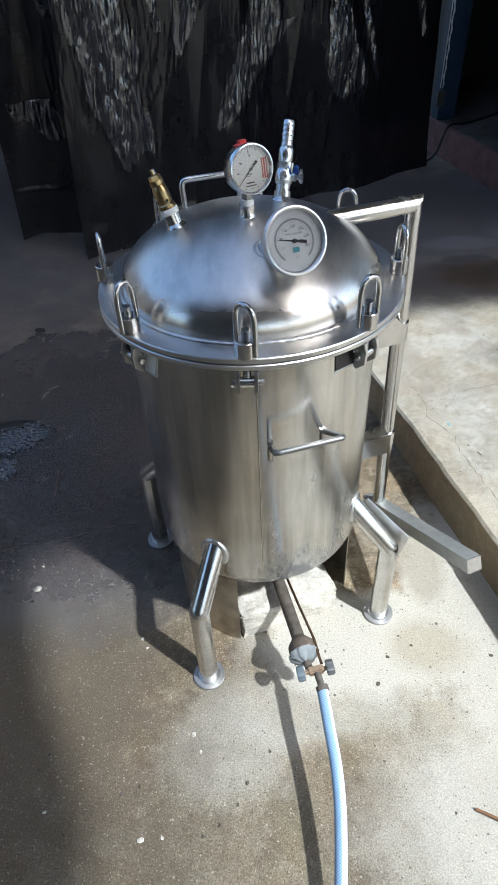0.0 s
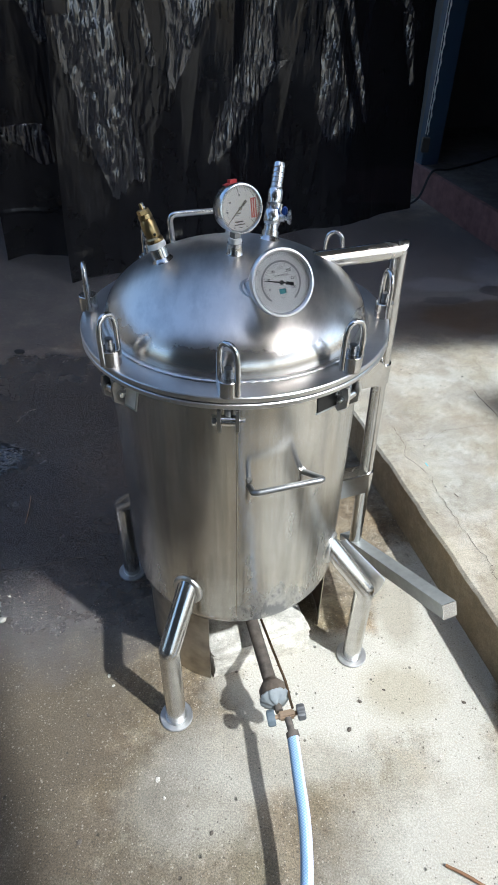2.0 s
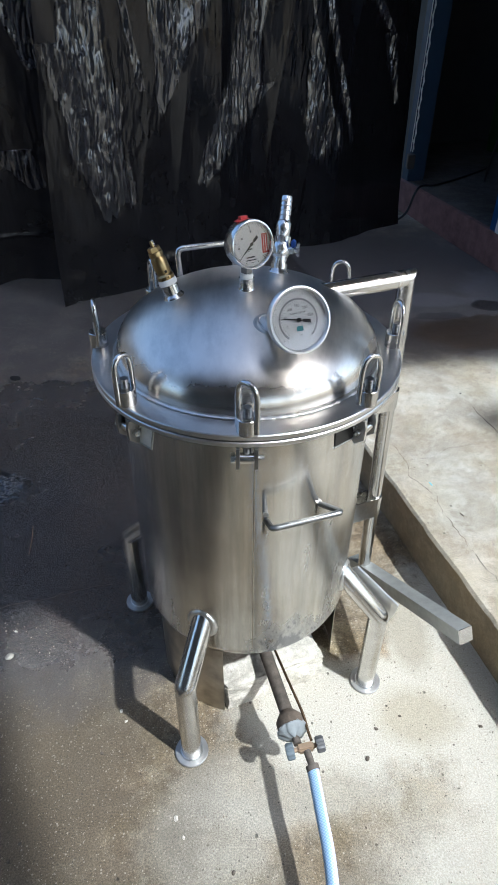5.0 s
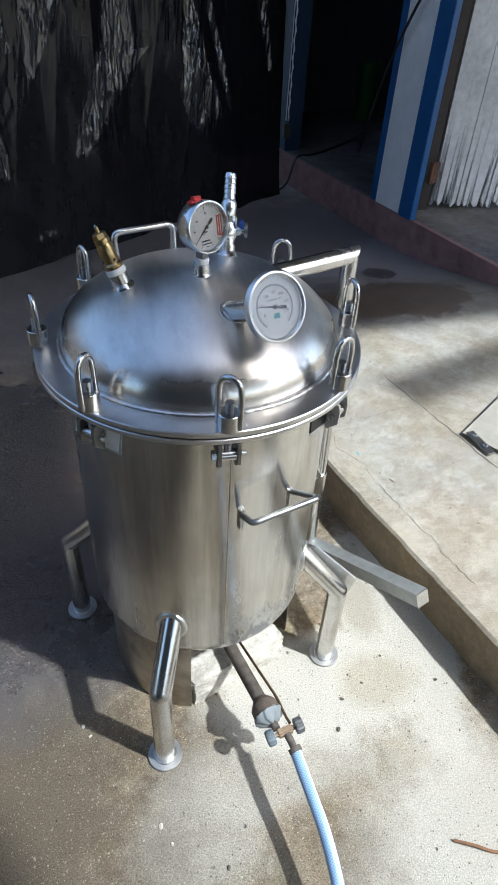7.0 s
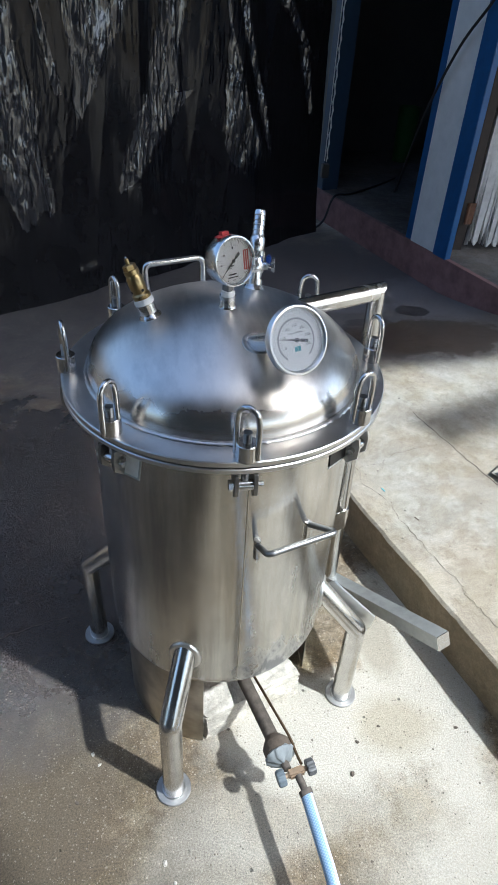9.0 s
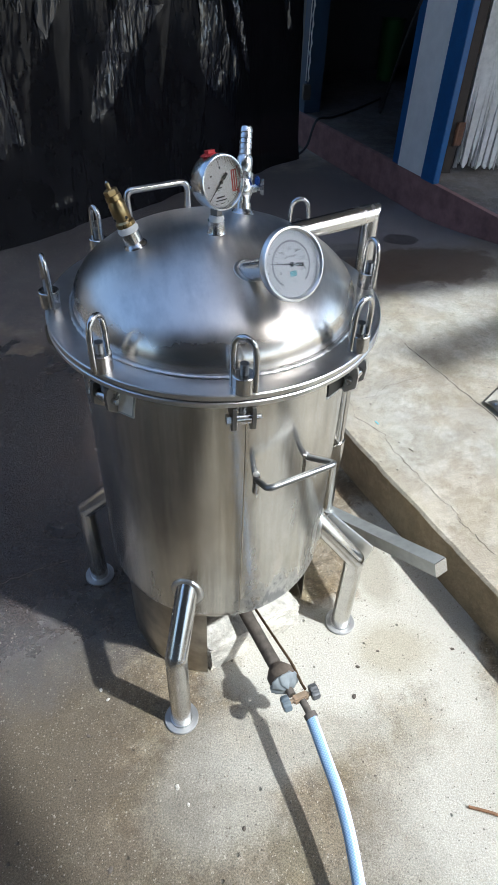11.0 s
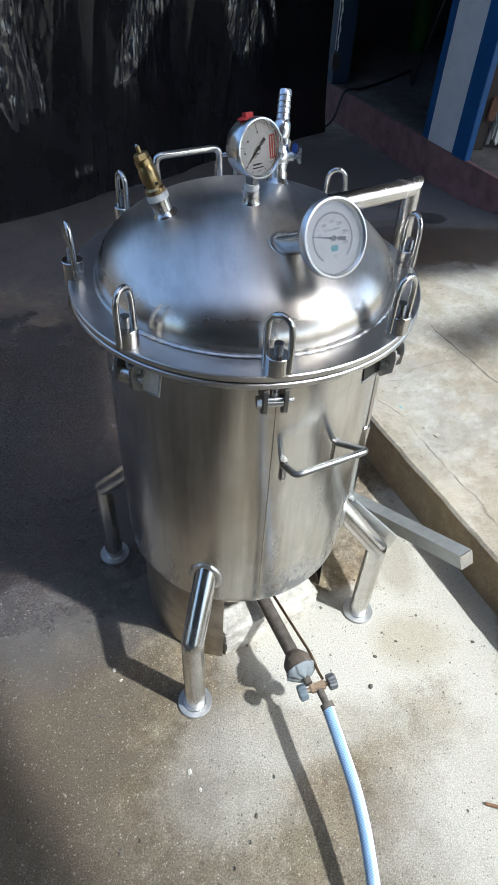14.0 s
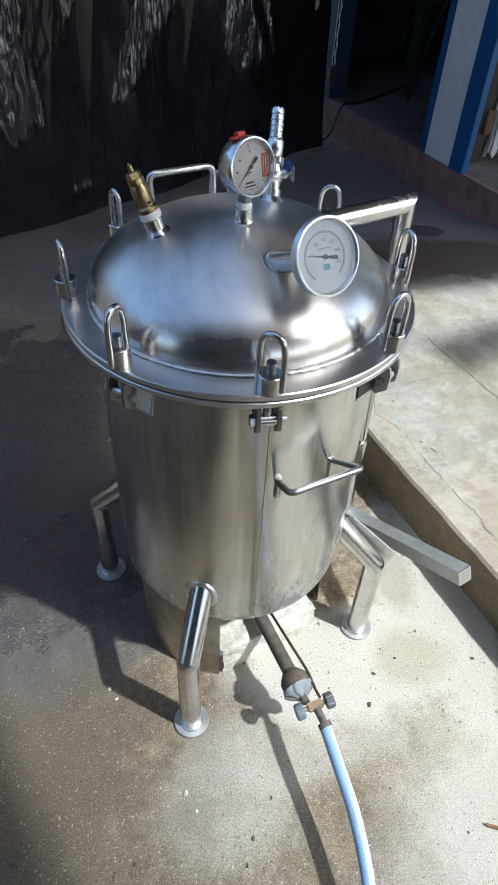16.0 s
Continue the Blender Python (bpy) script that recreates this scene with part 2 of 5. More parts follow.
GREY_DIAL = plain("grey_white_dial", (0.88, 0.87, 0.86), 0.45, vary=0.06, relief=0.02)
INK = plain("black_print", (0.03, 0.03, 0.035), 0.5, vary=0.1, relief=0)
FAINT_INK = plain("grey_print", (0.42, 0.43, 0.45), 0.5, vary=0.1, relief=0)
TEAL = plain("teal_print", (0.10, 0.42, 0.48), 0.5, vary=0.1, relief=0)
RED_PRINT = plain("red_print", (0.62, 0.07, 0.06), 0.5, vary=0.2, relief=0)
RED_RUBBER = plain("red_rubber", (0.55, 0.03, 0.03), 0.5, vary=0.2)
BLUE_PLASTIC = plain("blue_vinyl", (0.02, 0.07, 0.30), 0.35, vary=0.2)
RUST = plain("rusty_brown_iron", (0.13, 0.108, 0.088), 0.7, 0.35, vary=0.8, scale=70, relief=0.6)
RUST_CUP = plain("rusty_cast_cup", (0.12, 0.092, 0.068), 0.8, 0.1, vary=0.5, scale=90, relief=0.8)
COPPER = plain("tarnished_copper", (0.13, 0.085, 0.05), 0.4, 0.85, vary=0.4)
FOIL = plain("ruffled_grey_plastic", (0.19, 0.205, 0.205), 0.5, 0.0, vary=0.35, scale=60, relief=0.5)
VALVE = plain("dull_tan_brass", (0.30, 0.215, 0.14), 0.5, 0.5, vary=0.5, scale=90, relief=0.4)
KNOB = plain("grey_blue_knob", (0.115, 0.14, 0.155), 0.45, vary=0.3, scale=80)
KNOB_DARK = plain("dark_grey_knob", (0.065, 0.065, 0.065), 0.5, vary=0.3, scale=80)
# the last colour also dims front ground that lies in half shade
WET, DIRT, LIME, MUD_SHADE = (0.036, 0.023, 0.014), (0.19, 0.152, 0.098), (0.47, 0.44, 0.37), (0.095, 0.073, 0.046)
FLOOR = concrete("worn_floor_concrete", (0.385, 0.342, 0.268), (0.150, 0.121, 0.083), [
    # first and third patches: shade of the back and far left, painted in
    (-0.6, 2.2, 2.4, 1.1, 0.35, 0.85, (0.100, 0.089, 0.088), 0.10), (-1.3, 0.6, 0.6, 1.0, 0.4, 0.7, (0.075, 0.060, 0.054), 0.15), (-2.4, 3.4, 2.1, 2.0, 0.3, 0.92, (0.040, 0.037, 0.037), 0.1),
    (-0.30, -0.72, 0.30, 0.22, 0.45, 0.5, MUD_SHADE, 0), (0.02, -0.62, 0.20, 0.16, 0.4, 0.4, DIRT, 0), (0.36, -0.48, 0.24, 0.13, 0.3, 0.45, DIRT, 0), (0.25, -0.62, 0.14, 0.10, 0.4, 0.4, MUD_SHADE, 0),
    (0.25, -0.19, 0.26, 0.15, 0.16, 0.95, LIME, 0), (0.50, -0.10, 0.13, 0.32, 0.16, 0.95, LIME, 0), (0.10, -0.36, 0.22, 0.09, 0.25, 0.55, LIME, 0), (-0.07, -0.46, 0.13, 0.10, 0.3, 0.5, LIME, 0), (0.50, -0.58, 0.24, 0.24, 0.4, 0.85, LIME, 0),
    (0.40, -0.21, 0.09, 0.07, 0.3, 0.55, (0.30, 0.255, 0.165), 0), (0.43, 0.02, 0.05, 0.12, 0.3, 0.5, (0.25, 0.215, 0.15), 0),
    # first patch browns the front left and dims sunlight to half shade
    (-0.55, -0.36, 0.42, 0.42, 0.45, 0.9, MUD_SHADE, 0), (-0.52, 0.08, 0.36, 0.24, 0.35, 0.8, (0.052, 0.043, 0.042), 0.85),
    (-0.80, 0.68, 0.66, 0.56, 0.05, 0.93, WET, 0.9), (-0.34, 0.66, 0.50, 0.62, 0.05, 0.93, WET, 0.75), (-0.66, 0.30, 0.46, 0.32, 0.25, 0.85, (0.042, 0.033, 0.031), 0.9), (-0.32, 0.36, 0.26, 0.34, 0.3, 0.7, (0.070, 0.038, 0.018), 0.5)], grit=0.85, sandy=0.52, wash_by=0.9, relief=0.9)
# kerb face: muddy brown, darkened as well for the face's shade
KERB_FACE = concrete("muddy_shaded_kerb_face", (0.30, 0.245, 0.165), (0.20, 0.158, 0.100), grit=0.2, wash_by=0.4, sandy=0.25, relief=0.6)
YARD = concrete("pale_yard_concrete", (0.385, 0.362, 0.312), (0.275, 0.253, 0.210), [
    # first two patches darken the back, matching the shade painted on the floor
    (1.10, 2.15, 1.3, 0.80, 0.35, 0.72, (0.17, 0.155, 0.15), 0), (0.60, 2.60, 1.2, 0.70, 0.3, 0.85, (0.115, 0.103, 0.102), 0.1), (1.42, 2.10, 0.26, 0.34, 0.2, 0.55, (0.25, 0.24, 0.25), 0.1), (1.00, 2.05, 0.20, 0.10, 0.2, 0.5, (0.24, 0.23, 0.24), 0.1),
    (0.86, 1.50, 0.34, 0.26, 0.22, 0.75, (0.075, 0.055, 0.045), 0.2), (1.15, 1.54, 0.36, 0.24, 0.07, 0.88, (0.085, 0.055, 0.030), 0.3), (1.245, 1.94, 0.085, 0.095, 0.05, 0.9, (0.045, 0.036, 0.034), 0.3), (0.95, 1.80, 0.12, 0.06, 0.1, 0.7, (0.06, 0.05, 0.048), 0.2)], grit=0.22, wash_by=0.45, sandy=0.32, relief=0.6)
STEP_TOP = concrete("dark_step_concrete", (0.19, 0.182, 0.18), (0.095, 0.089, 0.088), grit=0.4, sandy=0.3)
BLOCK = concrete("chipped_block_concrete", (0.72, 0.69, 0.62), (0.46, 0.43, 0.37), grit=0.35, wash_by=0.25, sandy=0.25, relief=1.0)
RED_STEP = plain("faded_red_oxide_paint", (0.30, 0.165, 0.152), 0.85, vary=0.65, scale=14, relief=0.3)
# darker copy of the step's red, with the far wall's shade mixed in
DULL_RED = plain("shaded_red_paint", (0.13, 0.045, 0.045), 0.85, vary=0.5, scale=14, relief=0.3)
WHITE_WALL = plain("off_white_limewash", (0.74, 0.735, 0.72), 0.85, vary=0.15, scale=18, relief=0.2)
BLUE_PAINT = plain("blue_gloss_paint", (0.022, 0.10, 0.27), 0.4, vary=0.3, scale=25)
# darker copy of the blue paint; the jamb's shade is mixed in
SHADED_BLUE = plain("shaded_blue_paint", (0.022, 0.050, 0.095), 0.6, vary=0.3, scale=25)
OLD_WOOD = plain("weathered_white_boards", (0.62, 0.61, 0.59), 0.85, vary=0.35, scale=30, relief=0.4)
BARE_WOOD = plain("bare_brown_wood", (0.20, 0.13, 0.08), 0.8, vary=0.4, scale=30)
# post kept near black to stand for the dark gap beside the door
GAP_POST = plain("gap_dark_wood", (0.055, 0.042, 0.034), 0.85, vary=0.4, scale=30)
RUSTY = plain("orange_rust", (0.17, 0.085, 0.05), 0.9, vary=0.5, scale=60, relief=0.8)
CABLE = plain("black_rubber_cable", (0.012, 0.012, 0.013), 0.45, vary=0.2)
# plaster painted darker than it is, to stand for gloom on the walls
DARK_WALL = plain("gloom_grey_plaster", (0.11, 0.105, 0.10), 0.9, vary=0.3, scale=8)
GREEN = plain("green_plastic", (0.025, 0.12, 0.02), 0.5, vary=0.2)
DARK_GREEN = plain("dark_green_paint", (0.02, 0.07, 0.03), 0.6, vary=0.2)
ROOFING = plain("grey_fibre_cement", (0.22, 0.21, 0.20), 0.9, vary=0.3, scale=8)
CRACK = plain("crack_dirt", (0.10, 0.08, 0.062), 0.95, vary=0.3)
# near black, used where an opening or a far wall lies dark
NEAR_BLACK = plain("near_black_fill", (0.012, 0.012, 0.012), 0.9, vary=0.3)
TWIG = plain("dry_twig", (0.20, 0.10, 0.045), 0.8, vary=0.4)


def hose_material():
    m, t, p = material("blue_braided_vinyl")
    uv = t.nodes.new("ShaderNodeTexCoord")
    parts = t.nodes.new("ShaderNodeSeparateXYZ")
    t.links.new(uv.outputs["UV"], parts.inputs[0])
    turn, run = parts.outputs[0], parts.outputs[1]
    a = math_of(t, "SINE", math_of(t, "ADD", math_of(t, "MULTIPLY", turn, 10 * math.pi), math_of(t, "MULTIPLY", run, 640)), 0)
    b = math_of(t, "SINE", math_of(t, "SUBTRACT", math_of(t, "MULTIPLY", turn, 10 * math.pi), math_of(t, "MULTIPLY", run, 640)), 0)
    mesh = math_of(t, "MULTIPLY", math_of(t, "ABSOLUTE", a, 0), math_of(t, "ABSOLUTE", b, 0))
    c = ramp(t, mesh, [(0.05, (0.30, 0.40, 0.52)), (0.45, (0.17, 0.28, 0.42))]).outputs[0]
    line = ramp(t, turn, [(0.40, grey(0)), (0.42, grey(1)), (0.46, grey(1)), (0.48, grey(0))]).outputs[0]
    # pinkish-pale band along one side paints a highlight on the hose
    pale = ramp(t, turn, [(0.47, grey(0)), (0.50, grey(1)), (0.66, grey(1)), (0.70, grey(0))]).outputs[0]
    c = mixed(t, math_of(t, "MULTIPLY", pale, 0.55), c, (0.55, 0.48, 0.56))
    c = mixed(t, line, c, (0.03, 0.09, 0.22))
    t.links.new(c, p.inputs["Base Color"])
    p.inputs["Roughness"].default_value = 0.32
    p.inputs["Subsurface Weight"].default_value = 0.12
    p.inputs["Subsurface Radius"].default_value = (0.008, 0.008, 0.008)
    bump(t, p, mesh, 0.25, 0.001)
    return m


def tarp_material(name, colour, shine, rough):
    m, t, p = material(name)
    v = mapped(t)
    n = noise_of(t, v, 28, 6, 0.65)
    big = noise_of(t, v, 6, 4)
    c = ramp(t, big, [(0.35, tuple(x * 0.6 for x in colour)), (0.7, colour)])
    t.links.new(c.outputs[0], p.inputs["Base Color"])
    p.inputs["Specular IOR Level"].default_value = shine
    r = ramp(t, n, [(0.3, grey(rough[0])), (0.7, grey(rough[1]))])
    t.links.new(r.outputs[0], p.inputs["Roughness"])
    bump(t, p, n, 0.10, 0.004)
    return m


def glass_material():
    m, t, p = material("dial_glass")
    p.inputs["Transmission Weight"].default_value = 1.0
    p.inputs["Roughness"].default_value = 0.03
    p.inputs["IOR"].default_value = 1.4
    return m


def wet_grit():
    m, t, p = material("wet_glinting_grit")
    v = mapped(t)
    n = noise_of(t, v, 150, 4)
    c = ramp(t, n, [(0.4, (0.02, 0.018, 0.016)), (0.7, (0.10, 0.09, 0.08))])
    t.links.new(c.outputs[0], p.inputs["Base Color"])
    p.inputs["Roughness"].default_value = 0.06
    p.inputs["Coat Weight"].default_value = 0.6
    p.inputs["Coat IOR"].default_value = 1.7
    p.inputs["Coat Roughness"].default_value = 0.05
    bump(t, p, n, 1.0, 0.004)
    return m


WET_GRIT = wet_grit()
HOSE, GLASS = hose_material(), glass_material()
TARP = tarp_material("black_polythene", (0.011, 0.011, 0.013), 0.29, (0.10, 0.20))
# lighter, glossier copy for creased faces, standing in for their glints
GLINT_FILM = tarp_material("glint_crumpled_polythene", (0.030, 0.031, 0.036), 1.0, (0.12, 0.23))


# ---- building helpers ----
def link_mesh(name, bm, mat, parent=None, label="", smooth=35, at=None):
    me = bpy.data.meshes.new(name)
    bmesh.ops.recalc_face_normals(bm, faces=bm.faces)
    bm.to_mesh(me)
    bm.free()
    if smooth:
        for f in me.polygons:
            f.use_smooth = True
        me.set_sharp_from_angle(angle=radians(smooth))
    me.materials.append(mat)
    ob = new(name, me)
    if at is not None:
        ob.matrix_world = at
    if parent is not None:
        ob.parent = parent
    if label:
        ob["label"] = label
    return ob


def part(name, bm, mat, parent, label="", smooth=35):
    return link_mesh(name, bm, mat, parent, label, smooth)


def lathe(profile, n=64, closed=False, wobble=None):
    """A turned shape round the z axis from (radius, height) pairs."""
    bm = bmesh.new()
    rings = []
    for r, z in profile:
        if r < 1e-6:
            rings.append([bm.verts.new((0, 0, z))])
        else:
            rings.append([bm.verts.new((r * math.cos(2 * math.pi * k / n), r * math.sin(2 * math.pi * k / n), z)) for k in range(n)])
    pairs = list(zip(rings, rings[1:])) + ([(rings[-1], rings[0])] if closed else [])
    for a, b in pairs:
        for k in range(n):
            q = (k + 1) % n
            f = [a[k % len(a)], a[q % len(a)], b[q % len(b)], b[k % len(b)]]
            f = list(dict.fromkeys(f))
            if len(f) > 2:
                bm.faces.new(f)
    if not closed:
        for ring in (rings[0], rings[-1]):
            if len(ring) > 2:
                bm.faces.new(ring)
    return bm


def rounded(points, radius, steps=6):
    """A path through the points, its inner corners rounded."""
    p = [Vector(q) for q in points]
    out = [p[0]]
    for a, b, c in zip(p, p[1:], p[2:]):
        u, w = (a - b), (c - b)
        d = min(radius, u.length * 0.49, w.length * 0.49)
        s, e = b + u.normalized() * d, b + w.normalized() * d
        for k in range(steps + 1):
            f = k / steps
            out.append(s * (1 - f) ** 2 + b * 2 * f * (1 - f) + e * f ** 2)
    return out + [p[-1]]


def tube(points, radius, n=16, caps=True, bm=None, square=False):
    """A round (or square) bar along a path; radius may be a list."""
    bm = bm or bmesh.new()
    p = [Vector(q) for q in points]
    rr = radius if isinstance(radius, (list, tuple)) else [radius] * len(p)
    side = None
    rings = []
    for k, q in enumerate(p):
        ahead = (p[min(k + 1, len(p) - 1)] - p[max(k - 1, 0)]).normalized()
        if side is None:
            side = ahead.cross(Vector((0, 0, 1)) if abs(ahead.z) < 0.9 else Vector((0, 1, 0))).normalized()
        side = (side - ahead * side.dot(ahead)).normalized()
        up = ahead.cross(side)
        ring = []
        for j in range(n):
            a = 2 * math.pi * (j + (0.5 if square else 0)) / n
            ring.append(bm.verts.new(q + (side * math.cos(a) + up * math.sin(a)) * rr[k]))
        rings.append(ring)
    for a, b in zip(rings, rings[1:]):
        for j in range(n):
            bm.faces.new((a[j], a[(j + 1) % n], b[(j + 1) % n], b[j]))
    if caps:
        bm.faces.new(rings[0])
        bm.faces.new(rings[-1])
    return bm


def box(size, at=None, bevel=0.0, bm=None):
    bm = bm or bmesh.new()
    m = (at or Matrix()) @ Matrix.Diagonal((*size, 1))
    made = bmesh.ops.create_cube(bm, size=1.0, matrix=m)
    if bevel:
        edges = {e for v in made["verts"] for e in v.link_edges}
        bmesh.ops.bevel(bm, geom=list(edges), offset=bevel, segments=2, affect="EDGES", clamp_overlap=True)
    return bm


def moved(bm, m):
    bmesh.ops.transform(bm, matrix=m, verts=bm.verts)
    return bm


def along(origin, direction, turn=0.0):
    """A pose at origin whose z axis points along direction."""
    d = Vector(direction).normalized()
    return Matrix.Translation(origin) @ d.to_track_quat("Z", "Y").to_matrix().to_4x4() @ pose(0, 0, 0, 0, 0, turn)


def facing(origin, normal):
    """A pose at origin whose z axis is the normal and whose y axis is as upright as can be."""
    z = Vector(normal).normalized()
    x = Vector((0, 0, 1)).cross(z).normalized()
    y = z.cross(x)
    m = Matrix((x, y, z)).transposed().to_4x4()
    m.translation = origin
    return m


def text_mesh(words, size, at, thickness=0.0002):
    """The outlines of printed words, laid flat at a pose."""
    cu = bpy.data.curves.new("words", "FONT")
    cu.body, cu.size, cu.align_x, cu.align_y, cu.resolution_u = words, size, "CENTER", "CENTER", 3
    ob = bpy.data.objects.new("words", cu)
    scene.collection.objects.link(ob)
    bpy.context.view_layer.update()
    me = bpy.data.meshes.new_from_object(ob)
    bm = bmesh.new()
    bm.from_mesh(me)
    bpy.data.objects.remove(ob)
    bpy.data.meshes.remove(me)
    return moved(bm, at)


def polar(r, az, z=0.0):
    return Vector((r * math.cos(radians(az)), r * math.sin(radians(az)), z))


# ---- setting: floor, kerb, yard, step, wall ----
KERB_AT, KERB_BACK, KERB_RIGHT = Vector((0.469, 0.371, 0)), Vector((-0.2805, 0.9599, 0)), Vector((0.9599, 0.2805, 0))


def ease(a, b, x):
    f = min(1, max(0, (x - a) / (b - a)))
    return f * f * (3 - 2 * f)


def kerb_height(s):
    return 0.143 - 0.133 * ease(0.50, 1.6, s)


def floor_sheet():
    bm = bmesh.new()
    nx, ny = 60, 60
    rows = []
    for i in range(nx + 1):
        row = []
        for j in range(ny + 1):
            u, w = i / nx * 2 - 1, j / ny * 2 - 1
            x, y = 14 * (0.25 * u + 0.75 * u ** 3), 14 * (0.25 * w + 0.75 * w ** 3)
            z = 0.0015 * noise.noise((x * 3, y * 3, 0))
            row.append(bm.verts.new((x, y, z)))
        rows.append(row)
    for a, b in zip(rows, rows[1:]):
        for j in range(ny):
            bm.faces.new((a[j], b[j], b[j + 1], a[j + 1]))
    return bm


tagged(link_mesh("floor", floor_sheet(), FLOOR), "worn grey-brown concrete floor, partly wet, stained and toned for shade", "floor", kind="structure")


def kerb_strip():
    bm = bmesh.new()
    rings = []
    n = 260
    for k in range(n + 1):
        s = -3.2 + k / n * 4.9
        h = kerb_height(s)
        chip = 0.006 * noise.noise((s * 9, 1, 0)) + 0.004 * noise.noise((s * 41, 4, 0)) - 0.004 * max(0, noise.noise((s * 70, 9, 2)))
        ring = []
        for v, z in ((0.004 * noise.noise((s * 3, 7, 0)), -0.05), (0.002 + chip * 0.6, h * 0.55), (0.001 + chip, h - 0.008), (0.008 + chip * 0.7, h - 0.001), (0.06, h), (0.2, h + 0.001 * noise.noise((s * 4, 0, 3))), (0.35, h), (0.470, h), (0.473, h - 0.004), (0.475, -0.05)):
            ring.append(bm.verts.new(KERB_AT + KERB_BACK * s + KERB_RIGHT * v + Vector((0, 0, z))))
        rings.append(ring)
    for a, b in zip(rings, rings[1:]):
        for j in range(len(a) - 1):
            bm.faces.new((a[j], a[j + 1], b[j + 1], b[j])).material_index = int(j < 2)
    bm.faces.new(rings[0])
    bm.faces.new(rings[-1])
    return bm


kerb_ob = tagged(link_mesh("kerb", kerb_strip(), YARD, smooth=40), "pale cracked concrete kerb strip, face toned for mud and shade", "kerb", kind="structure")
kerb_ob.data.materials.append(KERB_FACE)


def yard_sheet():
    bm = bmesh.new()
    rows = []
    for k in range(87):
        s = -3.2 + k * 0.07
        row = []
        for j in range(21):
            v = 0.469 + j * 0.12
            z = kerb_height(s) - 0.0015 - 0.009 * (1 - ease(0.45, 0.75, s)) - 0.003 * ease(0.48, 0.9, v) * (1 + noise.noise((s * 2, v * 2, 0)))
            row.append(bm.verts.new(KERB_AT + KERB_BACK * s + KERB_RIGHT * v + Vector((0, 0, max(z, 0.006)))))
        rows.append(row)
    for a, b in zip(rows, rows[1:]):
        for j in range(20):
            bm.faces.new((a[j], a[j + 1], b[j + 1], b[j]))
    return bm


tagged(link_mesh("pavement", yard_sheet(), YARD), "dusty raised concrete pavement with brown stains, toned darker at the back", "pavement", kind="structure")

# the wall on the right runs beside a red painted step
WALL_AT, WALL_BACK = Vector((1.420, 2.550, 0)), Vector((-0.2615, 0.9652, 0))
WALL_OUT = Vector((-0.9652, -0.2615, 0))
STEP = 0.20


def wall_box(s0, s1, z0, z1, d0, d1, bevel=0.0):
    """A box along the wall line: from s0 to s1 along it, d0 to d1 into it."""
    m = Matrix((WALL_BACK, -WALL_OUT, Vector((0, 0, 1)))).transposed().to_4x4()
    m.translation = WALL_AT + WALL_BACK * (s0 + s1) / 2 - WALL_OUT * (d0 + d1) / 2 + Vector((0, 0, (z0 + z1) / 2))
    return box((s1 - s0, d1 - d0, z1 - z0), m, bevel)


tagged(link_mesh("step", wall_box(-2.2, 2.6, -0.4, STEP - 0.004, 0.006, 2.6), STEP_TOP), "dark worn concrete step in front of the doorway", "step", kind="structure")
tagged(link_mesh("step_face", wall_box(-2.2, 1.6, -0.4, STEP, 0.0, 0.03), RED_STEP), "faded red painted face of the step", "step", kind="structure")
tagged(link_mesh("wall_pillar", wall_box(-0.225, 0.0, STEP - 0.005, 2.9, 0.004, 0.075, 0.004), WHITE_WALL), "off-white painted pillar beside the doorway", "pillar", kind="structure")
tagged(link_mesh("trim", wall_box(0.0, 0.060, STEP - 0.015, 2.9, 0.012, 0.20, 0.003), BLUE_PAINT), "blue painted door frame edge on the pillar", "trim", kind="structure")
tagged(link_mesh("trim", wall_box(-0.335, -0.225, STEP - 0.003, 2.9, -0.006, 0.034, 0.003), BLUE_PAINT), "wide blue painted strip on the pillar", "trim", kind="structure")
tagged(link_mesh("wall_east", wall_box(-2.2, -1.25, STEP, 3.2, 0.6, 0.8), WHITE_WALL), "off-white wall", "wall", kind="structure")
tagged(link_mesh("trim", wall_box(1.12, 1.20, 0.10, 2.9, 0.03, 0.16, 0.003), SHADED_BLUE), "blue door jamb with its shade toned into the paint", "trim", kind="structure")
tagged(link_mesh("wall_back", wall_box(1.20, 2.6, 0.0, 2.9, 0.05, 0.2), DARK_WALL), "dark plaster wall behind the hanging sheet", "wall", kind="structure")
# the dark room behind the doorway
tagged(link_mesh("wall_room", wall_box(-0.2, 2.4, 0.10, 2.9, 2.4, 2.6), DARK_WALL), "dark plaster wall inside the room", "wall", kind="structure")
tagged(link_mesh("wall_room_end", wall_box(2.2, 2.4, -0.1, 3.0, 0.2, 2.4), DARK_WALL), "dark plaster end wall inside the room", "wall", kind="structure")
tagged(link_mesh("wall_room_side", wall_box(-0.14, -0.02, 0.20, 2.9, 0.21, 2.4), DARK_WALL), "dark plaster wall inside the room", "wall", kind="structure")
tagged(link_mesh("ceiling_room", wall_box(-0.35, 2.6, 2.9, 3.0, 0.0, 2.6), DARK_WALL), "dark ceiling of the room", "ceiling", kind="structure")


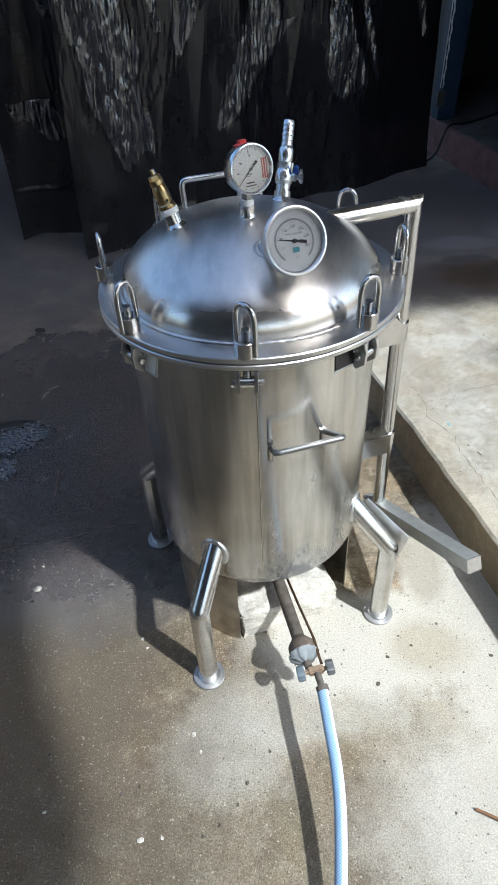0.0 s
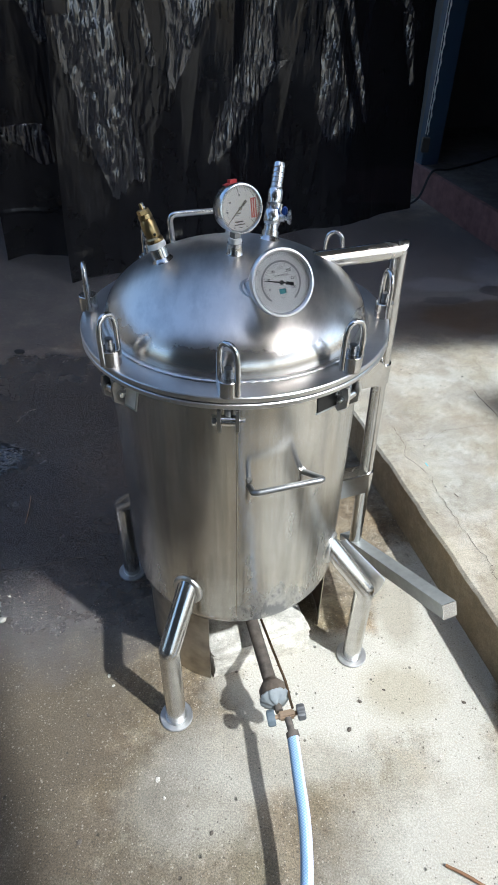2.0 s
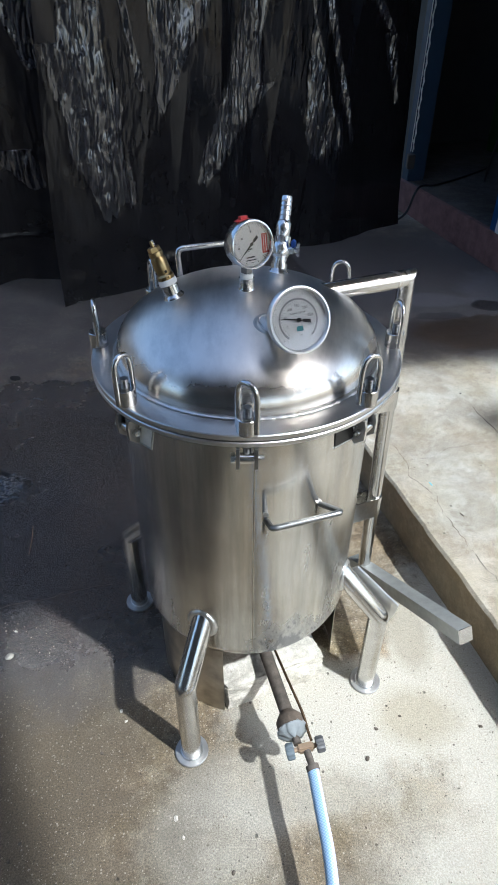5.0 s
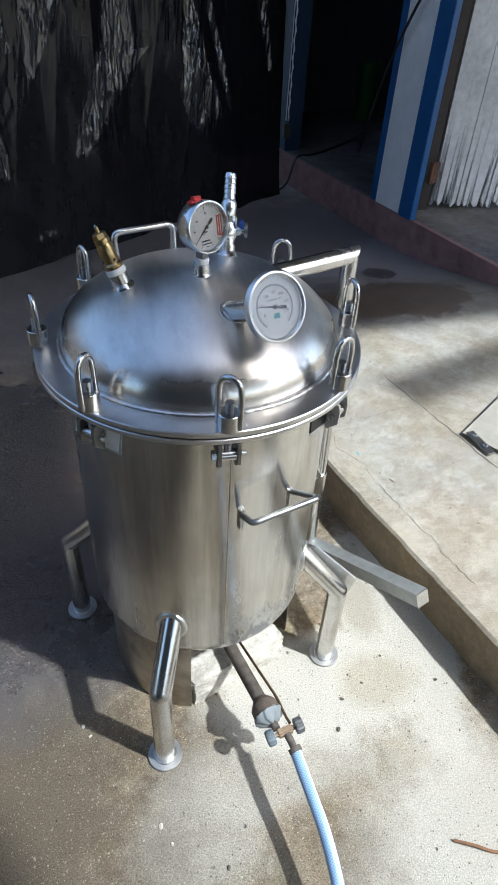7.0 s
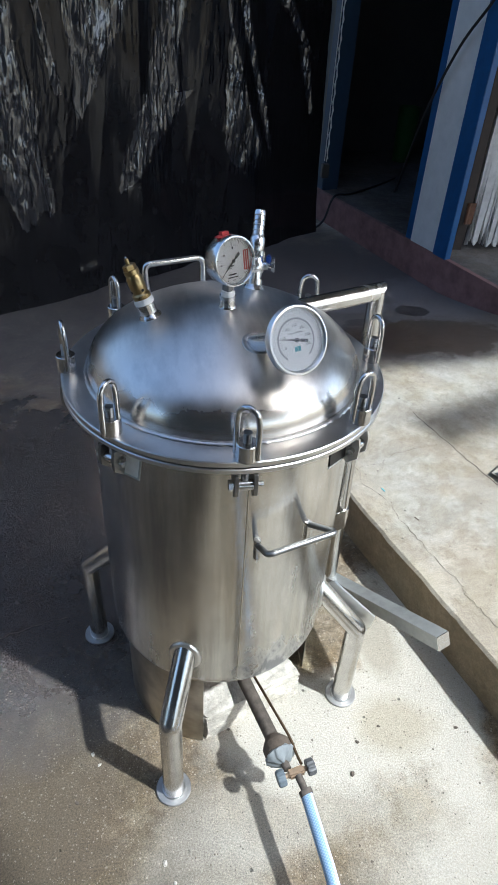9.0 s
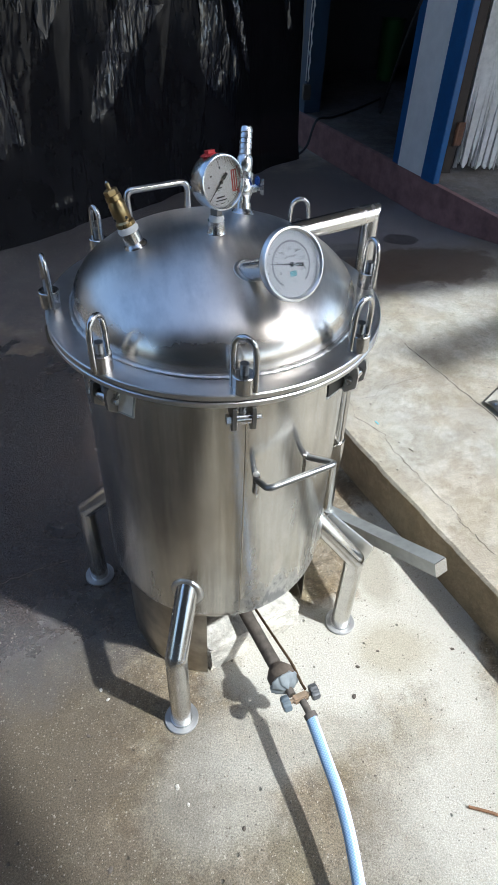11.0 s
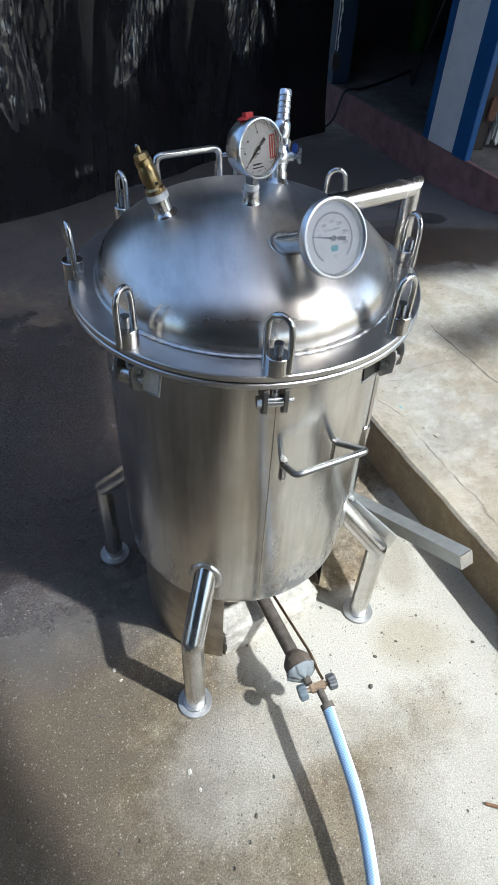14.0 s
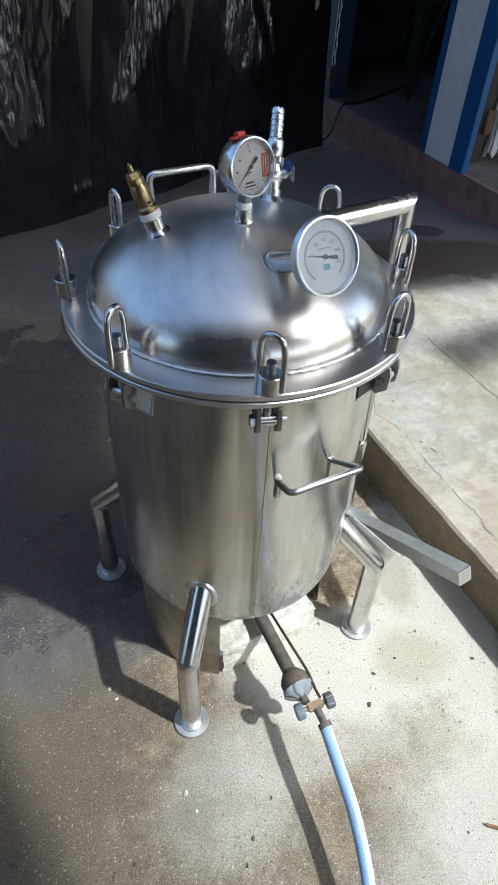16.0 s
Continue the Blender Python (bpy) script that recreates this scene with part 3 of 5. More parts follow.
def slab(name, corners, z0, z1, mat, label, category):
    bm = bmesh.new()
    low = [bm.verts.new((x, y, z0)) for x, y in corners]
    top = [bm.verts.new((x, y, z1)) for x, y in corners]
    bm.faces.new(low)
    bm.faces.new(top)
    for k in range(len(corners)):
        q = (k + 1) % len(corners)
        bm.faces.new((low[k], low[q], top[q], top[k]))
    return tagged(link_mesh(name, bm, mat, smooth=0), label, category, kind="structure")


# walls round the place, mostly unseen, added to close off light and reflections
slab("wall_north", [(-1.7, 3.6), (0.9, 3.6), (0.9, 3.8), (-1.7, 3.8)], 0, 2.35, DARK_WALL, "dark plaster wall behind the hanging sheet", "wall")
slab("wall_west", [(-3.8, -1.25), (-3.6, -1.25), (-3.6, 5.5), (-3.8, 5.5)], 0, 2.2, DARK_WALL, "unseen dark wall added beside the yard to dim reflections", "wall")
slab("wall_south", [(-5, -3.8), (0.4, -3.8), (0.4, -4.0), (-5, -4.0)], 0, 3.4, DARK_WALL, "unseen dark wall added to darken reflections", "wall")
# near-black tone stands for gloom; height set to block low sky in reflections
slab("wall_far", [(-3.6, 4.30), (-1.7, 4.30), (-1.7, 4.5), (-3.6, 4.5)], 0, 2.9, NEAR_BLACK, "dark plaster wall far behind the yard", "wall")
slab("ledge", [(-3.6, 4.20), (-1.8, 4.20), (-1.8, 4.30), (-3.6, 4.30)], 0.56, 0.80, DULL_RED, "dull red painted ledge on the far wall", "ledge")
slab("trim", [(-3.6, 4.27), (-1.8, 4.27), (-1.8, 4.30), (-3.6, 4.30)], 0.86, 0.98, DARK_GREEN, "dull green band on the far wall", "trim")
# unseen roof slabs added and cut to shape sun and shade, open above left
slab("roof", [(0.35, -0.26), (1.85, -0.50), (2.30, -0.52), (2.72, -0.30), (3.60, -0.20), (5, -0.10), (5, 4.4), (-0.15, 4.4)], 3.4, 3.46, ROOFING, "unseen grey slab cut to shape the sunlit ground", "roof")
slab("roof", [(0.85, -1.25), (1.97, -1.25), (1.92, -1.02), (1.85, -0.50), (0.52, -0.26)], 3.4, 3.46, ROOFING, "unseen grey slab cut to shape the sunlit ground", "roof")
slab("roof", [(-5, -9), (1.90, -9), (1.90, -2.75), (1.87, -2.12), (1.69, -1.82), (1.54, -1.48), (1.69, -1.39), (1.94, -1.36), (1.97, -1.25), (-5, -1.25)], 3.4, 3.46, ROOFING, "unseen grey slab over the front, placed to cut the sun", "roof")
# made-up strip overhead, outlined to cast the shade band across the pavement
slab("shade_strip", [(2.90, -0.66), (3.22, -0.537), (3.47, -0.447), (5, 0.02), (5, -0.18), (3.75, -0.52), (3.38, -0.655), (3.15, -0.74), (2.98, -0.80)], 3.4, 3.46, ROOFING, "unseen strip added to cast a shade band on the pavement", "beam")
slab("roof", [(1.90, -9), (6, -9), (6, -2.75), (1.90, -2.75)], 3.4, 3.46, ROOFING, "unseen grey slab over the front, placed to cut the sun", "roof")
slab("roof", [(-1.95, 1.9), (0.12, 1.9), (-0.15, 4.4), (-2.05, 4.4)], 3.4, 3.46, ROOFING, "unseen grey slab over the back, placed to block the sky", "roof")


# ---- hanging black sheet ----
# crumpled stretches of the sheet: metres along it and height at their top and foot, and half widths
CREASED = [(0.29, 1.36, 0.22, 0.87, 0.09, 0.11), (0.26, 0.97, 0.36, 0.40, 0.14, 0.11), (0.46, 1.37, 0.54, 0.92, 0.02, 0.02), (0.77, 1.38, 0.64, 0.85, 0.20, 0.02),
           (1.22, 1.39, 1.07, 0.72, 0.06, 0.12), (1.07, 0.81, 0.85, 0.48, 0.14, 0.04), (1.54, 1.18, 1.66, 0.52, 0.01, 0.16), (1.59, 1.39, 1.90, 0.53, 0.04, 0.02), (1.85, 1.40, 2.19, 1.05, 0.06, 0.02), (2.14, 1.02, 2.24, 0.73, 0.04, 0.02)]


def creased(x, z, bands):
    most = 0.0
    for xt, zt, xb, zb, wt, wb in bands:
        f = (zt - z) / (zt - zb)
        if -0.3 < f < 1.12:
            g = min(1, max(0, f))
            off = abs(x - (xt + (xb - xt) * f)) / (wt + (wb - wt) * g)
            end = 1 - ease(0.82, 1.10, f + 0.15 * noise.noise((x * 9, z * 2, 1)))
            most = max(most, end * (1 - ease(0.5, 1.3, off + 0.3 * noise.noise((x * 5, z * 5, 2)))))
    return most


def facets(u, w, seed):
    """Height of a film crumpled into flat facets with sharp creases."""
    warp = noise.noise_vector((u * 0.45, w * 0.45, seed)) * 0.9
    u, w = u + warp.x, w + warp.y
    i, j = math.floor(u), math.floor(w)
    f, g = u - i, w - j
    a, b = noise.cell((i + 0.5, j + 0.5, seed)), noise.cell((i + 1.5, j + 1.5, seed))
    if f > g:
        c = noise.cell((i + 1.5, j + 0.5, seed))
        return a + (c - a) * f + (b - c) * g
    c = noise.cell((i + 0.5, j + 1.5, seed))
    return a + (c - a) * g + (b - c) * f


def hanging_sheet(x0, x1, y0, y1, height, flare, seed, waves, bands, gather=(0.0, 0.0), ridges=()):
    """A crumpled plastic sheet: long folds from above, creases, and a slack hem on the floor."""
    bm = bmesh.new()
    along_it = Vector((x1 - x0, y1 - y0, 0))
    long = along_it.length
    along_it.normalize()
    out = Vector((along_it.y, -along_it.x, 0))
    nu = int(long / 0.0042)
    heights = [0.0048 * k for k in range(int(1.45 / 0.0048))] + [1.45 + (height - 1.45) * (k + 1) / 30 for k in range(30)]
    rows = []
    # faces given the lighter film that paints in the glints
    worn = []
    for i in range(nu + 1):
        x = long * i / nu
        row = []
        marks = []
        for z in heights:
            place = x + (gather[0] + (gather[1] - gather[0]) * x / long) * z
            c = creased(place, z, bands)
            fan = place + 0.05 * math.sin(3.1 * x + seed)
            fold = 0.085 * noise.noise((fan * 1.9 + waves * z * 0.4, z * 0.22, seed)) + 0.030 * (0.5 - abs(noise.noise((fan * 3.4 - z * 0.5, z * 0.3, seed + 3)))) ** 2
            q = Vector((place * 15 + 1.6 * z, z * 7.0, seed + 5))
            q += noise.noise_vector(q * 0.6) * 0.7
            wrinkle = 0.016 * facets(place / 0.050 + 3 * z, z / 0.190, seed + 5) + 0.0085 * facets(place / 0.018 + 5 * z, z / 0.100, seed + 6) + 0.0050 * facets(place / 0.0105 - 4 * z, z / 0.050, seed + 7)
            soft = 0.010 * noise.noise(q * 0.3)
            hem = flare * math.exp(-z * 5.0) * (1 + 0.5 * noise.noise((x * 3, 0, seed)))
            roll = 0.012 * math.exp(-((z - 0.12 - 0.05 * noise.noise((x * 1.5, 1, seed))) / 0.03) ** 2) * ease(0.0, 0.35, noise.noise((x * 2.4, 2, seed)))
            p = Vector((x0, y0, 0)) + along_it * place + out * (fold + (0.06 + 0.16 * ease(0.0, 0.4, noise.noise((place * 2.3, z * 1.7, seed + 20))) + 0.78 * c) * wrinkle + soft + hem + roll + sum(0.005 * math.exp(-((z - rz - 0.012 * noise.noise((x * 3, rz, seed))) / 0.010) ** 2) for rz in ridges))
            low = 0.020 * max(0, noise.noise((x * 5, 3, seed)))
            p.z = max(z + 0.012 * noise.noise((x * 5, z * 4, seed + 8)), 0.004 + low * (1 - ease(0, 0.08, z)))
            row.append(bm.verts.new(p))
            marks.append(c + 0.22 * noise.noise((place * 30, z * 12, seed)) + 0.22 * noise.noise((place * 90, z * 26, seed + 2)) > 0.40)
        rows.append(row)
        worn.append(marks)
    for i in range(nu):
        a, b = rows[i], rows[i + 1]
        for j in range(len(heights) - 1):
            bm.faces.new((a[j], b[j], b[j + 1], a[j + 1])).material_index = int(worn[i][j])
    return bm


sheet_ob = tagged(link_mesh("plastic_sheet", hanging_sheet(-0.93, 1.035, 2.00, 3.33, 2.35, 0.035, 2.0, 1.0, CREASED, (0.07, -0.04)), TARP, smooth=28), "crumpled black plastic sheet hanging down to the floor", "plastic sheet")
sheet_ob.data.materials.append(GLINT_FILM)
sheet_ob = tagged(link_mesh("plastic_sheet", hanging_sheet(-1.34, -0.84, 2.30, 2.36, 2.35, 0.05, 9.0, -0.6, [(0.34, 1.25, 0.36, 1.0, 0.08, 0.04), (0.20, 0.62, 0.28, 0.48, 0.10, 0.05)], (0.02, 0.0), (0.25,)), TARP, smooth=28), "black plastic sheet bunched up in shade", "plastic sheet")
sheet_ob.data.materials.append(GLINT_FILM)


# ---- pressure vessel ----
vessel = tagged(new("pressure_vessel"), "stainless steel pressure vessel with clamped dome lid on pipe legs", "pressure vessel")
vessel.location = (0.0045, 0, 0)
R_BODY, Z_FLANGE, R_BOLT = 0.226, 0.850, 0.256


def body_mesh():
    prof = [(0.0, 0.201), (0.06, 0.204), (0.12, 0.213), (0.16, 0.225)]
    for k in range(9):
        a = radians(-65 + 65 * k / 8)
        prof.append((R_BODY - 0.055 + 0.055 * math.cos(a), 0.289 + 0.055 * math.sin(a)))
    prof += [(R_BODY, 0.42), (R_BODY, 0.56), (R_BODY, 0.70), (R_BODY, 0.829), (0.0, 0.829)]
    return lathe(prof, 96)


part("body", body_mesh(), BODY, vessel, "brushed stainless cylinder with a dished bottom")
part("body_flange", lathe([(0.20, 0.8285), (0.264, 0.8285), (0.266, 0.8305), (0.266, 0.8365), (0.2645, 0.838), (0.20, 0.838)], 96, True), FLANGE, vessel)
part("gasket", lathe([(0.20, 0.8382), (0.262, 0.8382), (0.262, 0.8398), (0.20, 0.8398)], 96, True), CABLE, vessel, "thin dark gasket between the flanges")
part("lid_flange", lathe([(0.19, 0.840), (0.2645, 0.840), (0.266, 0.8415), (0.266, 0.8485), (0.2645, 0.850), (0.19, 0.850)], 96, True), FLANGE, vessel)


def dome_z(r):
    return 0.856 + 0.108 * math.sqrt(max(0, 1 - (r / 0.2240) ** 2.0))


def dome_mesh():
    prof = [(0.2240, 0.845), (0.2240, 0.856)]
    for k in range(1, 25):
        a = radians(90 * k / 24)
        prof.append((0.2240 * math.cos(a) if k < 24 else 0.0, 0.856 + 0.108 * math.sin(a)))
    return lathe(prof, 96)


part("lid_dome", dome_mesh(), DOME, vessel, "satin stainless domed lid")


def weld_ring(r, z, size, n=260, rough=1.0):
    bm = bmesh.new()
    rings = []
    for k in range(n):
        a = 2 * math.pi * k / n
        s = size * (1 + rough * (0.30 * math.sin(k * 2.1) + 0.25 * noise.noise((k * 0.7, 0, 0))))
        ring = []
        for j in range(6):
            b = 2 * math.pi * j / 6
            rr = r + s * math.cos(b)
            ring.append(bm.verts.new((rr * math.cos(a), rr * math.sin(a), z + 0.8 * s * math.sin(b))))
        rings.append(ring)
    for k in range(n):
        a, b = rings[k], rings[(k + 1) % n]
        for j in range(6):
            bm.faces.new((a[j], a[(j + 1) % 6], b[(j + 1) % 6], b[j]))
    return bm


part("weld_bead", weld_ring(0.2260, 0.8515, 0.0036), WELD, vessel, "rippled weld round the foot of the dome", 60)


def leg(az):
    """A bent pipe leg on a round foot plate, welded to the body through a collar."""
    path = [polar(0.205, az, 0.373), polar(0.312, az, 0.256), polar(0.312, az, 0.004)]
    bm = tube(rounded(path, 0.004, 2), 0.0215, 28)
    ob = part("leg", bm, PIPE, vessel, "bent polished pipe leg")
    part("foot_plate", moved(lathe([(0.0, 0.0), (0.036, 0.0), (0.0365, 0.001), (0.0365, 0.0045), (0.035, 0.006), (0.0, 0.006)], 40), Matrix.Translation(polar(0.312, az))), FOOT, ob, "round steel foot plate")
    part("foot_weld", moved(weld_ring(0.0220, 0.0065, 0.0028, 60, 0.25), Matrix.Translation(polar(0.312, az))), WELD, ob)
    flat = Matrix.Translation(polar(0.2255, az, 0.348)) @ pose(0, 0, 0, 0, 0, az) @ pose(0, 0, 0, 0, 90, 0) @ Matrix.Diagonal((1.22, 1, 1, 1))
    part("collar_weld", moved(weld_ring(0.0255, 0.000, 0.0062, 72, 0.10), flat), FLANGE, ob, "smooth flared weld collar", 80)


for az in (-112.5, -22.5, 157.5, 67.5):
    leg(az)


def clamp(az, turn, plate=0):
    """A swing bolt with a collar nut that has a bent rod for a handle, over two lugs."""
    base = Matrix.Translation(polar(R_BOLT, az, Z_FLANGE)) @ pose(0, 0, 0, 0, 0, az)
    nut = part("clamp_nut", moved(lathe([(0.006, 0.0), (0.0145, 0.0), (0.0155, 0.001), (0.0155, 0.026), (0.0145, 0.027), (0.006, 0.027)], 28, True), base), PIPE, vessel, "turned steel clamp nut with a bent rod handle")
    thread = []
    for k in range(64):
        thread.append((0.0062 if k % 2 else 0.0053, -0.045 + k * 0.0014))
    part("bolt", moved(lathe(thread, 14), base), BOLT, nut, "threaded swing bolt")
    w = 0.0165
    loop = [(-w, 0, 0.004), (-w, 0, 0.055), (-w * 0.93, 0, 0.064)]
    for k in range(1, 8):
        a = radians(180 - 180 * k / 8)
        loop.append((w * 0.93 * math.cos(a), 0, 0.064 + 0.017 * math.sin(a)))
    loop += [(w * 0.93, 0, 0.064), (w, 0, 0.055), (w, 0, 0.004)]
    part("rod_handle", moved(tube(loop, 0.0042, 12), base @ pose(0, 0, 0, 0, 0, turn)), PIPE, nut)
    for side in (-1, 1):
        bm = bmesh.new()
        outline = [(-0.026, 0.0), (0.012, 0.0), (0.015, -0.012), (0.014, -0.034), (-0.002, -0.048), (-0.026, -0.030)]
        faces = [[bm.verts.new((a, side * 0.0135 + w, b - 0.0225)) for a, b in outline] for w in (-0.0025, 0.0025)]
        bm.faces.new(faces[0])
        bm.faces.new(faces[1])
        for k in range(len(outline)):
            q = (k + 1) % len(outline)
            bm.faces.new((faces[0][k], faces[0][q], faces[1][q], faces[1][k]))
        part("lug", moved(bm, base), FLANGE if plate < 0 else BOLT, nut, smooth=20)
    part("pin", moved(lathe([(0.0, -0.025), (0.0045, -0.025), (0.0045, -0.0105), (0.0082, -0.0105), (0.0082, 0.0105), (0.0050, 0.0105), (0.0050, 0.024), (0.0, 0.024)], 20), base @ pose(0.004, 0, -0.044, 90)), PIPE, nut)
    if plate >= 0:
        part("pin_nut", moved(lathe([(0, 0), (0.0085, 0), (0.0085, 0.006), (0, 0.006)], 6), base @ pose(0.004, -0.018, -0.044, 90)), ZINC, nut)
    if plate:
        tilt = -14 if plate > 0 else -4
        m = Matrix.Translation(polar(0.247 if plate > 0 else 0.248, az + plate * (4.8 if plate > 0 else 6.5), 0.803 if plate > 0 else 0.809)) @ pose(0, 0, 0, 0, 0, az + plate * (4.8 if plate > 0 else 6.5)) @ pose(0, 0, 0, 0, tilt, 0)
        wide, tall = (0.042, 0.044) if plate > 0 else (0.056, 0.040)
        side_plate = part("side_plate", box((0.003, wide, tall), m, 0.001), PLATE if plate > 0 else DARK_PLATE, nut)
        part("plate_rim", box((0.004, wide + 0.004, 0.003), m @ pose(0.0006, 0, -tall / 2), 0.001), GALV, side_plate)
        part("plate_rim", box((0.004, 0.003, tall), m @ pose(0.0006, wide / 2, 0), 0.001), GALV, side_plate)
        part("plate_bolt", moved(lathe([(0, 0), (0.006, 0), (0.006, 0.006), (0.003, 0.006), (0.003, 0.011), (0, 0.011)], 6), m @ pose(0.002, -plate * 0.008, 0.008, 0, 90, 0)), ZINC, nut)
        if plate > 0:
            # thin black bar in place of the slot's dark opening
            part("hook_slot", box((0.0012, 0.020, 0.005), m @ pose(0.0017, -0.006, 0.012, 25), 0.0004), NEAR_BLACK, side_plate)


for az, turn, plate in ((-90, 55, 0), (-45, 75, -1), (-135, 10, 1), (180, 105, 0), (0, -75, 0), (135, 160, 0), (45, -50, 0), (90, 70, 0)):
    clamp(az, turn, plate)


def socket(at_pose, r=0.0145, h=0.024):
    return moved(lathe([(0.0, -0.022), (r * 1.7, -0.014), (r * 1.45, -0.003), (r * 1.15, 0.002), (r, 0.005), (r, h), (r * 0.8, h), (0.0, h)], 32), at_pose)


# safety valve
sv = along(Vector((-0.1195, -0.010, dome_z(0.120) - 0.001)), (-0.36, 0.10, 1.0)) @ Matrix.Diagonal((0.98, 0.98, 0.94, 1))
valve = part("safety_valve", socket(sv), PIPE, vessel, "brass safety valve with a pull ring")
part("thread_tape", moved(lathe([(0.0, 0.022), (0.0150, 0.022), (0.0158, 0.026), (0.0150, 0.032), (0.0, 0.032)], 24), sv), TAPE, valve, "white thread tape")
part("valve_body", moved(lathe([(0.0, 0.030), (0.014, 0.030), (0.0145, 0.032), (0.0145, 0.038), (0.0120, 0.041), (0.0128, 0.044), (0.0128, 0.066), (0.0110, 0.070), (0.0105, 0.072), (0.0118, 0.073), (0.0118, 0.080), (0.0, 0.082)], 28), sv), BRASS, valve, "worn brass valve body")
part("hexagon", moved(lathe([(0.0, 0.079), (0.0105, 0.079), (0.0105, 0.087), (0.0092, 0.0885), (0.0, 0.0885)], 6), sv), BRASS, valve)
part("stem", moved(lathe([(0.0, 0.088), (0.003, 0.088), (0.003, 0.098), (0.0, 0.098)], 10), sv), BRASS, valve)
ring = [(0.0075 * math.cos(2 * math.pi * k / 20) - 0.012, 0.001, 0.080 + 0.017 * math.sin(2 * math.pi * k / 20)) for k in range(21)]
part("pull_ring", moved(tube(ring, 0.0016, 8), sv @ pose(0, 0, 0, 0, -10, 25)), ZINC, valve, "bent wire pull ring")
# black discs stand for the dark inside of the vent holes
for k in range(4):
    hole = sv @ pose(0, 0, 0.046, 0, 0, 45 + 90 * k) @ pose(0.0122, 0, 0, 0, 90, 0)
    part("vent_hole", moved(lathe([(0.0, 0.0), (0.0024, 0.0), (0.0024, 0.0009), (0.0, 0.0009)], 12), hole), NEAR_BLACK, valve)


def gauge(name, at_pose, r, depth, face_mat, rim_mat, label):
    """A round gauge: drum, rolled bezel, recessed face and glass. The face looks along z."""
    g = part(name, moved(lathe([(0.0, -depth), (r * 0.90, -depth), (r * 0.94, -depth + 0.003), (r * 0.95, -0.012), (r * 0.95, -0.010), (0.0, -0.010)], 64), at_pose), PIPE, vessel, label)
    bez = [(r * 0.95, -0.013), (r, -0.011), (r * 1.0, -0.002), (r * 0.975, 0.0), (r * 0.93, 0.0005), (r * 0.885, -0.002), (r * 0.875, -0.0095), (r * 0.93, -0.012)]
    part("bezel", moved(lathe(bez, 72, True), at_pose), rim_mat, g, "rolled steel bezel")
    part("dial", moved(lathe([(0.0, -0.0102), (r * 0.885, -0.0102), (r * 0.885, -0.0092), (0.0, -0.0092)], 64), at_pose), face_mat, g, "printed white dial")
    glass = part("glass", moved(lathe([(0.0, -0.0034), (r * 0.885, -0.0034), (r * 0.885, -0.0026), (0.0, -0.0026)], 64), at_pose), GLASS, g)
    glass.visible_shadow = False
    return g


def tick_marks(r0, r1, start, end, count, width, at_pose, long_every=5, r_long=None):
    bm = bmesh.new()
    for k in range(count + 1):
        a = radians(start + (end - start) * k / count)
        inner = r_long if (r_long and k % long_every == 0) else r0
        d = Vector((math.cos(a), math.sin(a), 0))
        s = Vector((-d.y, d.x, 0)) * width / 2
        vs = [bm.verts.new(p + Vector((0, 0, -0.0089))) for p in (d * inner - s, d * r1 - s, d * r1 + s, d * inner + s)]
        bm.faces.new(vs)
    return moved(bm, at_pose)


def arc_band(r0, r1, start, end, at_pose, z=-0.0089, n=40):
    bm = bmesh.new()
    prev = None
    for k in range(n + 1):
        a = radians(start + (end - start) * k / n)
        pair = [bm.verts.new((r * math.cos(a), r * math.sin(a), z)) for r in (r0, r1)]
        if prev:
            bm.faces.new((prev[0], prev[1], pair[1], pair[0]))
        prev = pair
    return moved(bm, at_pose)


def bars(rows, at_pose, z=-0.0089):
    bm = bmesh.new()
    for x, y, w, h in rows:
        vs = [bm.verts.new((x + a * w / 2, y + b * h / 2, z)) for a, b in ((-1, -1), (1, -1), (1, 1), (-1, 1))]
        bm.faces.new(vs)
    return moved(bm, at_pose)


def pointer(a, length, tail, width, at_pose, z=-0.0075):
    bm = bmesh.new()
    d = Vector((math.cos(radians(a)), math.sin(radians(a)), 0))
    s = Vector((-d.y, d.x, 0))
    low = [d * length, s * width / 2 + d * 0.2 * length, -d * tail * 0.35 + s * width * 0.45, -d * tail * 0.4 + s * width * 1.1, -d * tail + s * width * 1.1, -d * tail - s * width * 1.1, -d * tail * 0.4 - s * width * 1.1, -d * tail * 0.35 - s * width * 0.45, -s * width / 2 + d * 0.2 * length]
    a_ring = [bm.verts.new(p + Vector((0, 0, z))) for p in low]
    b_ring = [bm.verts.new(p + Vector((0, 0, z + 0.0006))) for p in low]
    bm.faces.new(a_ring)
    bm.faces.new(b_ring)
    for k in range(len(low)):
        q = (k + 1) % len(low)
        bm.faces.new((a_ring[k], a_ring[q], b_ring[q], b_ring[k]))
    return moved(bm, at_pose)


# pressure gauge on the crown
PG_N = polar(1, -60, 0.20)
pg_pose = facing(Vector((0.010, -0.020, 1.034)), PG_N) @ Matrix.Scale(0.86, 4)
pg = gauge("pressure_gauge", pg_pose, 0.0435, 0.038, GREY_DIAL, ZINC, "steel pressure gauge with a red rubber plug on top")
stem_at = Vector((-0.0005, -0.018, 0.961))
part("gauge_socket", socket(Matrix.Translation(stem_at), 0.0125, 0.020), PIPE, pg)
part("thread_tape", moved(lathe([(0.0, 0.019), (0.0105, 0.019), (0.0110, 0.023), (0.0100, 0.028), (0.0, 0.028)], 20), Matrix.Translation(stem_at)), TAPE, pg, "white thread tape")
